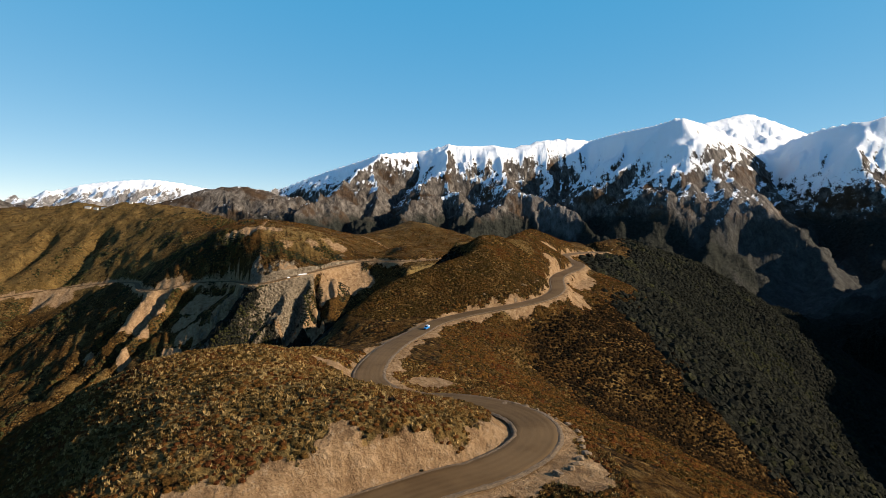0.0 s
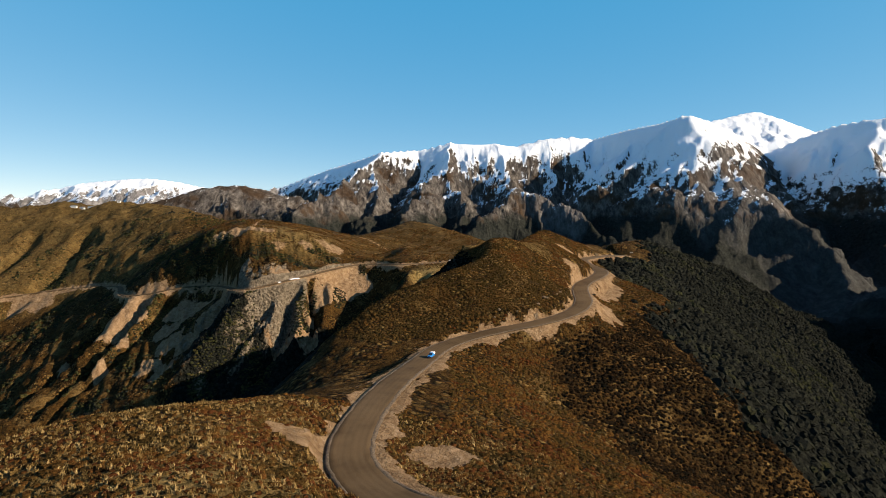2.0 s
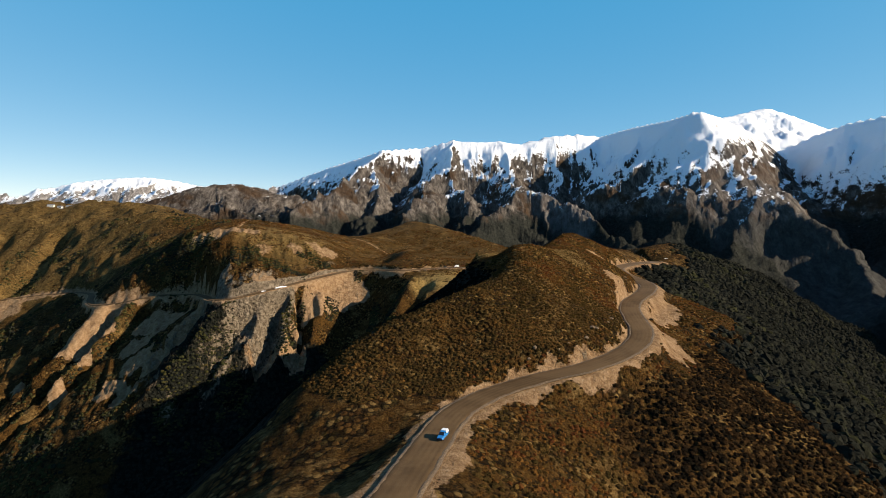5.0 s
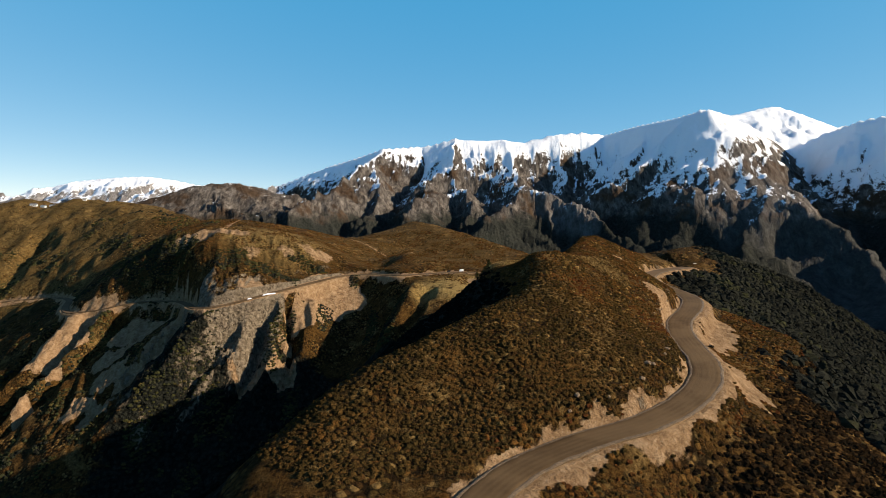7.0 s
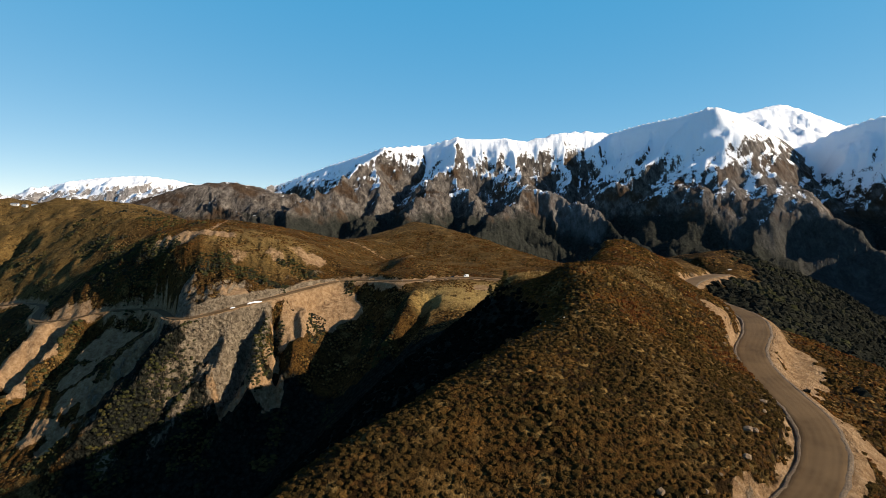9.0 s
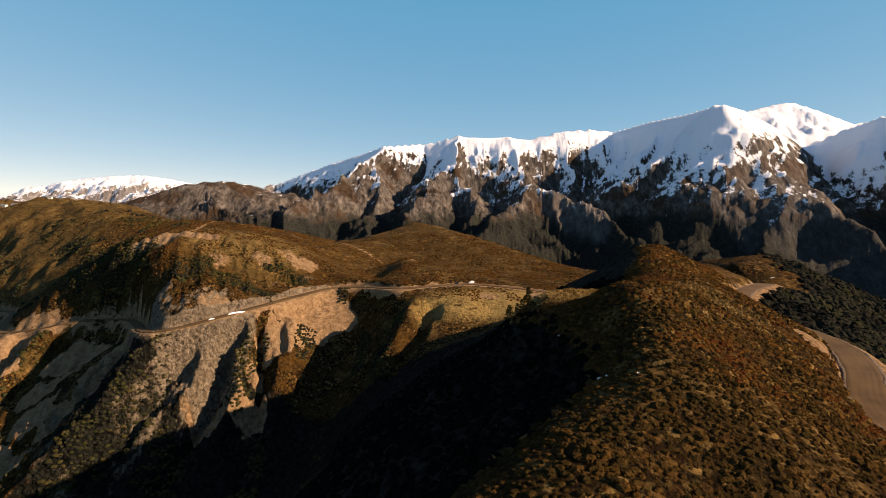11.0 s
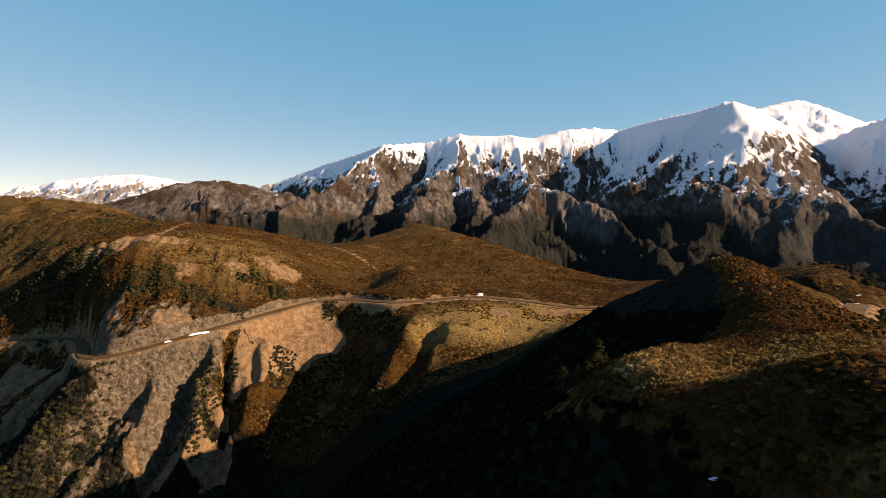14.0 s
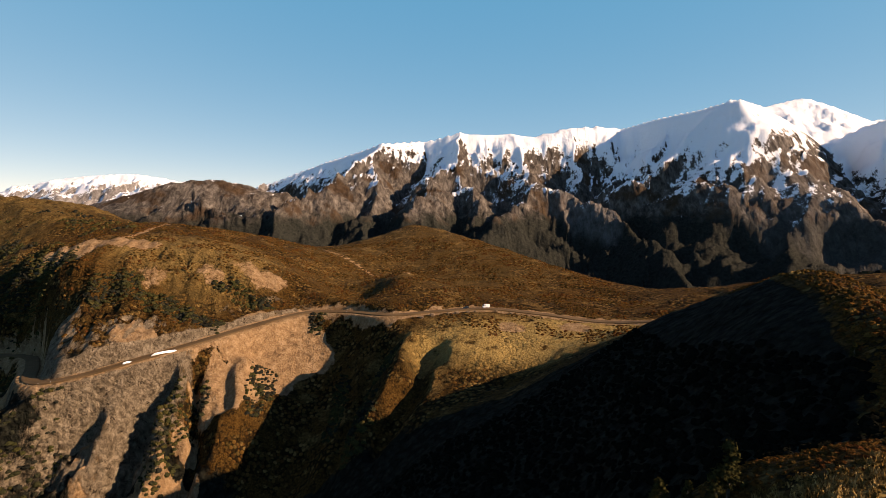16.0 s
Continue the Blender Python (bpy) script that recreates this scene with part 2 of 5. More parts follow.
# the snow range: crests and spurs, with the steepness of their flanks
RANGE = [
    (0.95, [(-1932, 4174, 213), (-1621, 4085, 351), (-1097, 3902, 556), (-842, 3809, 636), (-668, 3693, 676), (-372, 3520, 752), (-159, 3663, 777), (19, 3576, 807), (227, 3557, 808), (430, 3518, 790), (611, 3542, 831), (777, 3574, 848), (898, 3574, 832)]),
    (1.15, [(898, 3574, 832), (1033, 3336, 859), (1131, 3166, 862), (1223, 2978, 880), (1338, 3038, 861), (1482, 3137, 829), (1822, 3353, 731), (1927, 3198, 798), (1976, 3040, 837), (2062, 2881, 843), (2224, 2804, 874), (2694, 2703, 960)]),
    (0.62, [(1560, 3600, 930), (1800, 3680, 990), (1945, 3709, 1024), (2120, 3700, 960), (2302, 3700, 892), (2700, 3600, 940)]),
    (0.85, [(1223, 2978, 880), (1240, 2868, 729), (1247, 2738, 591), (1258, 2538, 449), (1114, 2347, 298), (979, 2191, 229), (845, 1932, 114)]),
    (0.80, [(1258, 2538, 449), (1375, 2383, 359), (1406, 2237, 282), (1418, 2123, 217), (1264, 1833, 98)]),
    (0.85, [(2062, 2881, 843), (1953, 2709, 683), (1894, 2517, 518), (1848, 2250, 302)]),
    (0.85, [(1927, 3198, 798), (1837, 2986, 636), (1766, 2775, 494), (1744, 2534, 338)]),
    (0.85, [(1033, 3336, 859), (937, 3186, 719), (845, 3045, 573)]),
    (0.80, [(611, 3542, 831), (597, 3340, 666), (614, 3192, 547)]),
    (0.85, [(326, 3537, 795), (342, 3265, 615), (391, 3057, 504), (573, 2802, 411), (666, 2544, 302), (709, 2390, 244), (675, 2131, 119)]),
    (0.85, [(391, 3057, 504), (282, 2820, 419), (175, 2594, 347), (117, 2388, 276), (103, 2130, 157)]),
    (0.85, [(19, 3576, 807), (-19, 3272, 616), (-96, 3024, 503), (-151, 2818, 426), (-220, 2551, 341), (-208, 2181, 209)]),
    (0.85, [(-19, 3272, 616), (97, 3024, 489), (122, 2838, 406), (78, 2488, 270)]),
    (0.85, [(-372, 3520, 752), (-466, 3291, 641), (-534, 3064, 546), (-598, 2796, 456), (-636, 2550, 377), (-594, 2232, 264)]),
    (0.80, [(-421, 3414, 673), (-348, 3103, 520), (-363, 2753, 380), (-328, 2333, 237)]),
    (0.78, [(-1097, 3902, 556), (-1159, 3441, 407), (-1043, 2879, 245)]),
    (0.55, [(-1500, 2700, 400), (-1257, 2650, 450), (-1130, 2700, 500), (-1050, 2760, 515), (-960, 2820, 522), (-880, 2950, 500)]),
    (0.42, [(-5200, 4300, 560), (-4000, 4620, 590), (-3530, 4650, 580), (-3030, 4660, 604), (-2640, 4640, 640), (-2420, 4630, 655), (-2200, 4620, 645), (-2000, 4600, 608), (-1750, 4560, 560), (-1200, 4500, 500)]),
    # unseen ridge out to the right, added to keep the sun off the valley
    (0.45, [(1100, -900, 520), (1450, -300, 640), (1650, 300, 700), (1750, 900, 660), (1850, 1300, 560)]),
    (0.40, [(-3000, -500, 420), (-2800, 800, 430), (-2600, 1800, 470), (-2100, 2500, 480)]),
    (0.40, [(-2500, -2500, 500), (0, -2900, 560), (2400, -2500, 600)]),
    (0.40, [(3000, -1500, 700), (3400, 300, 760), (3500, 2000, 800)]),
]


CRESTS = (0, 1, 2, 16, 17)       # those on the skyline keep their line


def far_land(x, y):
    wx = x + 80 * fbm(x / 400, y / 400, 11, 3) + 20 * fbm(x / 110, y / 110, 14, 3)
    wy = y + 80 * fbm(x / 400, y / 400, 21, 3) + 20 * fbm(x / 110, y / 110, 24, 3)
    total = np.zeros(x.shape)
    near_crest = np.full(x.shape, 1e9)
    for i, (steep, knots) in enumerate(RANGE):
        line = np.array(knots, float)
        lx, hx, ly, hy = line[:, 0].min() - 2100, line[:, 0].max() + 2100, line[:, 1].min() - 2100, line[:, 1].max() + 2100
        box = (x > lx) & (x < hx) & (y > ly) & (y < hy)
        if not box.any():
            continue
        d0, h0, _, _ = line_distance(x[box], y[box], line)
        hold = smooth(20, 160, d0) if i in CRESTS else 1.0
        d, h, run, _ = line_distance(x[box] + (wx - x)[box] * hold, y[box] + (wy - y)[box] * hold, line)
        lean = run + 70 * fbm(x[box] / 210, y[box] / 210, 33, 3)
        rib = ridged(lean / 190 + 3.1 * steep, d / 420, 31, 5, 0.62)
        z = h - steep * np.minimum(d, 380) - 0.66 * np.maximum(d - 380, 0) + (rib - 0.62) * (np.minimum(0.48 * d, 95) if i in CRESTS else np.minimum(0.5 * d, 115))
        total[box] = np.logaddexp(total[box] / 8, z / 8) * 8
        if i in CRESTS:
            near_crest[box] = np.minimum(near_crest[box], d0)
    rough = (ridged(x / 230, y / 230, 41, 6, 0.6) - 0.6) * np.clip(near_crest * 0.40, 14, 100)
    return total + rough * smooth(60, 220, total)


def land(x, y):
    """Height of the natural ground."""
    off = np.hypot(x + 100, y - 800)
    z = np.full(x.shape, 30.0)
    out = off > 1050
    z[out] = np.maximum(far_land(x[out], y[out]), 30)
    far = z.copy()
    m = off < 1900
    n = near_land(x[m], y[m])
    edge = smooth(1900, 1300, np.hypot(x[m] + 100, y[m] - 800))
    n = 30 + (n - 30) * edge
    z[m] = np.logaddexp(far[m] / 6, n / 6) * 6
    return np.maximum(z, 30)


ROAD_LINE = spline(ROAD, 4.0)
ROAD_FAR_LINE = spline(ROAD_FAR, 8.0)
HALF_ROAD = 4.5


def relief(x, y, dr):
    """Small-scale relief of the near land, calmer by the road."""
    steep_zone = smooth(-120, -180, x) * smooth(620, 700, y) * smooth(1000, 900, y)
    r = 2.2 * fbm(x / 38, y / 38, 51, 4) + 0.5 * fbm(x / 5.5, y / 5.5, 55, 3)
    ribs = (ridged(x / 22 + y / 60, y / 70, 61, 5, 0.6) - 0.62) * 11 * steep_zone
    wide = (ridged(x / 120, y / 120, 65, 4) - 0.62) * 26 * smooth(260, 520, np.abs(x + 30))
    stone = (ridged(x / 13, y / 13, 67, 5, 0.62) - 0.6) * 8.5 * smooth(60, 30, np.hypot(x + 222, (y - 775) * 0.8))
    return (r + ribs + wide + stone) * smooth(HALF_ROAD, HALF_ROAD + 22, dr)


# slots and ribs in the crags: depth (ribs minus), half width, line
CARVES = [
    (11, 5.5, [(-225, 764), (-228, 752), (-240, 728), (-262, 690)]),
    (15, 6.0, [(-192, 787), (-196, 768), (-203, 740), (-216, 700)]),
    (9, 4.5, [(-178, 798), (-172, 786), (-166, 770), (-165, 740)]),
    (-9, 7.0, [(-210, 776), (-209, 757), (-214, 738)]),
    (-10, 5.5, [(-186, 792), (-185, 774), (-178, 748), (-182, 720)]),
    (-6, 6.0, [(-152, 815), (-148, 788), (-150, 762)]),
    (-7, 6.0, [(-243, 752), (-252, 735), (-270, 705), (-300, 670)]),
    (10, 9.0, [(-270, 770), (-292, 742), (-330, 700)]),
    (9, 7.0, [(-448, 842), (-462, 800), (-476, 760), (-500, 700)]),
    (-8, 9.0, [(-425, 840), (-436, 800), (-452, 760)]),
    (10, 7.0, [(-405, 840), (-412, 800), (-430, 750), (-460, 690)]),
    (9, 7.0, [(-372, 842), (-385, 800), (-405, 740), (-450, 660)]),
    (-7, 8.0, [(-390, 845), (-400, 800), (-420, 740)]),
    (7, 6.0, [(-62, 820), (-74, 790), (-84, 750)]),
    (-5, 6.0, [(-45, 810), (-52, 780), (-66, 745)]),
    (6, 6.0, [(-30, 800), (-38, 770), (-55, 735)]),
    (12, 16.0, [(-700, 1180), (-690, 1100), (-720, 1000)]),
    (10, 14.0, [(-820, 1200), (-800, 1120), (-830, 1040)]),
]


def crags(x, y):
    dz = np.zeros(x.shape)
    m = np.flatnonzero((x < -10) & (x > -950) & (y > 620) & (y < 1260))
    wx = x[m] + 5 * fbm(x[m] / 16, y[m] / 16, 101, 3)
    wy = y[m] + 5 * fbm(x[m] / 16, y[m] / 16, 105, 3)
    for depth, half, line in CARVES:
        d = line_distance(wx, wy, np.array([(a, b, 0) for a, b in line], float))[0]
        dz[m] -= 1.35 * depth * np.exp(-(d / half) ** 2)
    return dz


def ground(x, y):
    """Finished ground: natural land with the road benches cut in. Also the distance to the road."""
    z = land(x, y)
    near = (y < 1500) & (y > -200) & (np.abs(x) < 1100)
    dr = np.full(x.shape, 1e3)
    hr = np.zeros(x.shape)
    for rough, fine in ((np.array(ROAD, float), ROAD_LINE[::2]), (np.array(ROAD_FAR, float), ROAD_FAR_LINE)):
        close = np.flatnonzero(near)[line_distance(x[near], y[near], rough)[0] < 45]
        d, h, _, _ = line_distance(x[close], y[close], fine)
        better = d < dr[close]
        dr[close], hr[close] = np.where(better, d, dr[close]), np.where(better, h, hr[close])
    z = z + crags(x, y) * smooth(5, 14, dr) + relief(x, y, dr) * smooth(1900, 1200, np.hypot(x + 100, y - 800))
    blend = smooth(HALF_ROAD + 1.2, HALF_ROAD + 9.0, dr)
    bed = hr - 0.55
    up = z > bed
    cut = smooth(HALF_ROAD + 0.6, HALF_ROAD + 5.5, dr)
    z = np.where(up, bed * (1 - cut) + z * cut, bed * (1 - blend) + z * blend)
    return z, dr, up


# ---- materials ----
def material(name):
    m = bpy.data.materials.new(name)
    m.use_nodes = True
    nt = m.node_tree
    return m, nt, nt.nodes["Principled BSDF"]


def noise_node(nt, scale, detail=5.0, rough=0.6, vector=None, distortion=0.0):
    n = nt.nodes.new("ShaderNodeTexNoise")
    n.inputs["Scale"].default_value = scale
    n.inputs["Detail"].default_value = detail
    n.inputs["Roughness"].default_value = rough
    n.inputs["Distortion"].default_value = distortion
    if vector is None:
        g = nt.nodes.new("ShaderNodeNewGeometry")
        vector = g.outputs["Position"]
    nt.links.new(vector, n.inputs["Vector"])
    return n.outputs["Fac"]


def ramp(nt, fac, stops):
    r = nt.nodes.new("ShaderNodeValToRGB")
    el = r.color_ramp.elements
    while len(el) < len(stops):
        el.new(0.5)
    for e, (p, c) in zip(el, stops):
        e.position = p
        e.color = (*c, 1) if len(c) == 3 else c
    nt.links.new(fac, r.inputs["Fac"])
    return r.outputs["Color"]


def mix(nt, fac, a, b):
    m = nt.nodes.new("ShaderNodeMix")
    m.data_type = 'RGBA'
    ins = [s for s in m.inputs if s.type == 'RGBA']
    facs = [s for s in m.inputs if s.type == 'VALUE']
    for value, sock in ((fac, facs[0]), (a, ins[0]), (b, ins[1])):
        if isinstance(value, (int, float)):
            sock.default_value = value
        elif isinstance(value, tuple):
            sock.default_value = (*value, 1)
        else:
            nt.links.new(value, sock)
    return [s for s in m.outputs if s.type == 'RGBA'][0]


def calc(nt, op, a, b=0.0, c=0.0, clamp=False):
    m = nt.nodes.new("ShaderNodeMath")
    m.operation = op
    m.use_clamp = clamp
    for value, sock in zip((a, b, c), m.inputs):
        if isinstance(value, (int, float)):
            sock.default_value = value
        else:
            nt.links.new(value, sock)
    return m.outputs[0]


def step(nt, value, lo, hi):
    m = nt.nodes.new("ShaderNodeMapRange")
    m.interpolation_type = 'SMOOTHSTEP'
    nt.links.new(value, m.inputs["Value"])
    m.inputs["From Min"].default_value = lo
    m.inputs["From Max"].default_value = hi
    return m.outputs["Result"]


def bump(nt, bsdf, height, strength, distance):
    b = nt.nodes.new("ShaderNodeBump")
    b.inputs["Strength"].default_value = strength
    b.inputs["Distance"].default_value = distance
    nt.links.new(height, b.inputs["Height"])
    nt.links.new(b.outputs["Normal"], bsdf.inputs["Normal"])


def attribute(nt, name):
    a = nt.nodes.new("ShaderNodeAttribute")
    a.attribute_name = name
    return a.outputs["Fac"]


def clumps(nt, scale):
    """Bushes a stride or so across: distance from the middle of each, and a number of its own."""
    v = nt.nodes.new("ShaderNodeTexVoronoi")
    v.inputs["Scale"].default_value = scale
    g = nt.nodes.new("ShaderNodeNewGeometry")
    nt.links.new(g.outputs["Position"], v.inputs["Vector"])
    s = nt.nodes.new("ShaderNodeSeparateColor")
    nt.links.new(v.outputs["Color"], s.inputs[0])
    return v.outputs["Distance"], s.outputs[0]


def squeezed(nt, along):
    """Places drawn out up and down the slope."""
    g = nt.nodes.new("ShaderNodeNewGeometry")
    m = nt.nodes.new("ShaderNodeMapping")
    m.inputs["Scale"].default_value = (1, along, along)
    nt.links.new(g.outputs["Position"], m.inputs["Vector"])
    return m.outputs[0]


def land_material():
    m, nt, bsdf = material("mountain_ground")
    geo = nt.nodes.new("ShaderNodeNewGeometry")
    sep = nt.nodes.new("ShaderNodeSeparateXYZ")
    nt.links.new(geo.outputs["Position"], sep.inputs[0])
    nrm = nt.nodes.new("ShaderNodeSeparateXYZ")
    nt.links.new(geo.outputs["Normal"], nrm.inputs[0])
    height, flat = sep.outputs["Z"], nrm.outputs["Z"]
    fine = noise_node(nt, 0.9, 6, 0.7)
    mid = noise_node(nt, 0.11, 6, 0.65)
    wide = noise_node(nt, 0.016, 5, 0.6)
    huge = noise_node(nt, 0.006, 8, 0.62)
    # tussock and low scrub
    scrub = ramp(nt, fine, [(0.30, (0.0140, 0.0074, 0.0030)), (0.47, (0.0468, 0.0234, 0.0066)), (0.60, (0.0780, 0.0413, 0.0113)), (0.75, (0.1170, 0.0702, 0.0234))])
    olive = ramp(nt, fine, [(0.32, (0.0075, 0.0058, 0.0027)), (0.5, (0.0270, 0.0172, 0.0062)), (0.72, (0.0620, 0.0375, 0.0135))])
    base = mix(nt, step(nt, wide, 0.50, 0.66), scrub, olive)
    drift = noise_node(nt, 0.21, 7, 0.72)
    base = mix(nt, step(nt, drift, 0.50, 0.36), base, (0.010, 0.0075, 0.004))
    base = mix(nt, calc(nt, 'MULTIPLY', step(nt, drift, 0.54, 0.68), 0.6), base, (0.105, 0.061, 0.019))
    # single low bushes, each with its own tint, the shade in the gaps painted dark
    clump, own = clumps(nt, 0.42)
    kinds = ramp(nt, own, [(0.0, (0.018, 0.013, 0.006)), (0.3, (0.075, 0.034, 0.010)), (0.55, (0.125, 0.066, 0.018)), (0.75, (0.034, 0.027, 0.009)), (0.9, (0.21, 0.13, 0.046))])
    grown = step(nt, noise_node(nt, 0.045, 6, 0.7), 0.47, 0.55)
    turf = ramp(nt, noise_node(nt, 0.6, 7, 0.75), [(0.35, (0.045, 0.025, 0.008)), (0.5, (0.110, 0.066, 0.022)), (0.66, (0.20, 0.128, 0.050))])
    base = mix(nt, step(nt, noise_node(nt, 0.03, 7, 0.72), 0.51, 0.60), base, turf)
    base = mix(nt, calc(nt, 'MULTIPLY', grown, 0.75), base, kinds)
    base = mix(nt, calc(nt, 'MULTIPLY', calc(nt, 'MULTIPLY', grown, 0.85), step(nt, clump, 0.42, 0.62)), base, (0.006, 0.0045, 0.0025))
    # straw-coloured grass
    straw = ramp(nt, fine, [(0.3, (0.12, 0.078, 0.027)), (0.5, (0.26, 0.172, 0.060)), (0.75, (0.40, 0.29, 0.12))])
    straw_mask = calc(nt, 'MULTIPLY', attribute(nt, "straw"), step(nt, mid, 0.34, 0.5))
    base = mix(nt, straw_mask, base, straw)
    # beech and scrub forest, and the painted shade of the ridge's left flank
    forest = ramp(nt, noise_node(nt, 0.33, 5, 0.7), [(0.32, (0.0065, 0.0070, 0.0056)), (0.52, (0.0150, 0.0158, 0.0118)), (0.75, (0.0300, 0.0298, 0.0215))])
    forest_and_shade_mask = step(nt, calc(nt, 'ADD', attribute(nt, "forest"), calc(nt, 'MULTIPLY', calc(nt, 'SUBTRACT', mid, 0.5), 0.9)), 0.38, 0.58)
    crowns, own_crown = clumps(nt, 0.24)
    # shade between the crowns is painted in as near black
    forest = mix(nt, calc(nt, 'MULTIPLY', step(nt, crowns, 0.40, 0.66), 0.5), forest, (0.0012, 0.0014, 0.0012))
    base = mix(nt, forest_and_shade_mask, base, forest)
    # rock and scree of the high range; the pale grey also paints far haze
    rock = ramp(nt, noise_node(nt, 0.05, 9, 0.76, squeezed(nt, 0.4), distortion=0.3), [(0.34, (0.0161, 0.0135, 0.0118)), (0.48, (0.070, 0.060, 0.052)), (0.60, (0.150, 0.131, 0.112)), (0.74, (0.24, 0.215, 0.19))])
    rust = ramp(nt, noise_node(nt, 0.02, 8, 0.7), [(0.3, (0.0215, 0.0129, 0.0077)), (0.55, (0.0580, 0.0331, 0.0163)), (0.8, (0.0815, 0.0515, 0.0300))])
    high = mix(nt, calc(nt, 'MULTIPLY', step(nt, huge, 0.50, 0.60), 0.8), rock, rust)
    bush = ramp(nt, noise_node(nt, 0.09, 8, 0.75), [(0.33, (0.0080, 0.0095, 0.0085)), (0.55, (0.0270, 0.0280, 0.0230)), (0.8, (0.0520, 0.0490, 0.0390))])
    tree_line = calc(nt, 'ADD', height, calc(nt, 'MULTIPLY', calc(nt, 'SUBTRACT', noise_node(nt, 0.012, 8, 0.7), 0.5), 190.0))
    high = mix(nt, step(nt, tree_line, 345.0, 410.0), bush, high)
    scree_and_haze = ramp(nt, noise_node(nt, 0.05, 9, 0.78, squeezed(nt, 0.4)), [(0.34, (0.075, 0.068, 0.064)), (0.5, (0.19, 0.175, 0.165)), (0.66, (0.34, 0.32, 0.305))])
    high = mix(nt, attribute(nt, "scree_and_haze"), high, scree_and_haze)
    base = mix(nt, attribute(nt, "far"), base, high)
    # bare earth, cuttings and slips
    grit = noise_node(nt, 0.75, 8, 0.78)
    earth = ramp(nt, noise_node(nt, 0.22, 7, 0.7), [(0.28, (0.1085, 0.0630, 0.0315)), (0.5, (0.2363, 0.1470, 0.0770)), (0.72, (0.3500, 0.2363, 0.1365))])
    earth = mix(nt, calc(nt, 'MULTIPLY', step(nt, grit, 0.54, 0.62), 0.35), earth, (0.42, 0.33, 0.225))
    earth = mix(nt, calc(nt, 'MULTIPLY', step(nt, grit, 0.45, 0.36), 0.45), earth, (0.060, 0.040, 0.024))
    bare_mask = step(nt, calc(nt, 'ADD', attribute(nt, "bare"), calc(nt, 'MULTIPLY', calc(nt, 'SUBTRACT', noise_node(nt, 0.35, 6, 0.7), 0.5), 0.9)), 0.40, 0.55)
    base = mix(nt, bare_mask, base, earth)
    # steep grey crags
    crag = ramp(nt, noise_node(nt, 0.25, 9, 0.75, distortion=0.6), [(0.3, (0.034, 0.025, 0.017)), (0.44, (0.135, 0.104, 0.070)), (0.56, (0.235, 0.185, 0.128)), (0.70, (0.37, 0.305, 0.223))])
    crack = noise_node(nt, 0.42, 9, 0.8, squeezed(nt, 0.45), distortion=0.8)
    crag = mix(nt, step(nt, crack, 0.44, 0.38), crag, (0.035, 0.027, 0.019))
    rocky = step(nt, calc(nt, 'ADD', attribute(nt, "crag"), calc(nt, 'MULTIPLY', calc(nt, 'SUBTRACT', noise_node(nt, 0.07, 8, 0.72, squeezed(nt, 0.5)), 0.5), 1.5)), 0.48, 0.62)
    crag_mask = calc(nt, 'MULTIPLY', rocky, step(nt, calc(nt, 'ADD', flat, calc(nt, 'MULTIPLY', calc(nt, 'SUBTRACT', mid, 0.5), 0.7)), 0.88, 0.72))
    base = mix(nt, crag_mask, base, crag)
    # snow lies high, and off the steepest rock
    lie = calc(nt, 'ADD', height, calc(nt, 'MULTIPLY', calc(nt, 'SUBTRACT', noise_node(nt, 0.0085, 4, 0.55), 0.5), 260.0))
    lie = calc(nt, 'ADD', lie, calc(nt, 'MULTIPLY', calc(nt, 'SUBTRACT', noise_node(nt, 0.05, 7, 0.66, squeezed(nt, 0.4)), 0.5), 380.0))
    lie = calc(nt, 'ADD', lie, calc(nt, 'MULTIPLY', calc(nt, 'SUBTRACT', flat, 0.74), 430.0))
    lie = calc(nt, 'ADD', lie, calc(nt, 'MULTIPLY', calc(nt, 'SUBTRACT', noise_node(nt, 0.02, 10, 0.80), 0.5), 620.0))
    lie = calc(nt, 'ADD', lie, calc(nt, 'MULTIPLY', calc(nt, 'SUBTRACT', noise_node(nt, 0.11, 6, 0.7, squeezed(nt, 0.35)), 0.5), 260.0))
    lie = calc(nt, 'ADD', lie, calc(nt, 'MULTIPLY', nrm.outputs["X"], -220.0))
    lie = calc(nt, 'ADD', lie, calc(nt, 'MULTIPLY', attribute(nt, "snow"), 130.0))
    snow_mask = calc(nt, 'MULTIPLY', attribute(nt, "far"), step(nt, lie, 596.0, 662.0))
    base = mix(nt, snow_mask, base, (0.82, 0.84, 0.87))
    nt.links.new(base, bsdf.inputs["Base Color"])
    bsdf.inputs["Roughness"].default_value = 0.92
    bsdf.inputs["Specular IOR Level"].default_value = 0.02
    relief_h = calc(nt, 'ADD', calc(nt, 'ADD', calc(nt, 'MULTIPLY', fine, 1.3), calc(nt, 'MULTIPLY', drift, 2.2)), calc(nt, 'MULTIPLY', mid, 3.5))
    bushy = calc(nt, 'MULTIPLY', calc(nt, 'MULTIPLY', clump, -2.2), grown)
    relief_h = calc(nt, 'ADD', relief_h, calc(nt, 'MULTIPLY', bushy, calc(nt, 'SUBTRACT', 1.0, bare_mask)))
    relief_h = calc(nt, 'ADD', relief_h, calc(nt, 'MULTIPLY', calc(nt, 'MULTIPLY', crack, 4.0), crag_mask))
    relief_h = calc(nt, 'ADD', relief_h, calc(nt, 'MULTIPLY', calc(nt, 'MULTIPLY', crowns, -4.0), forest_and_shade_mask))
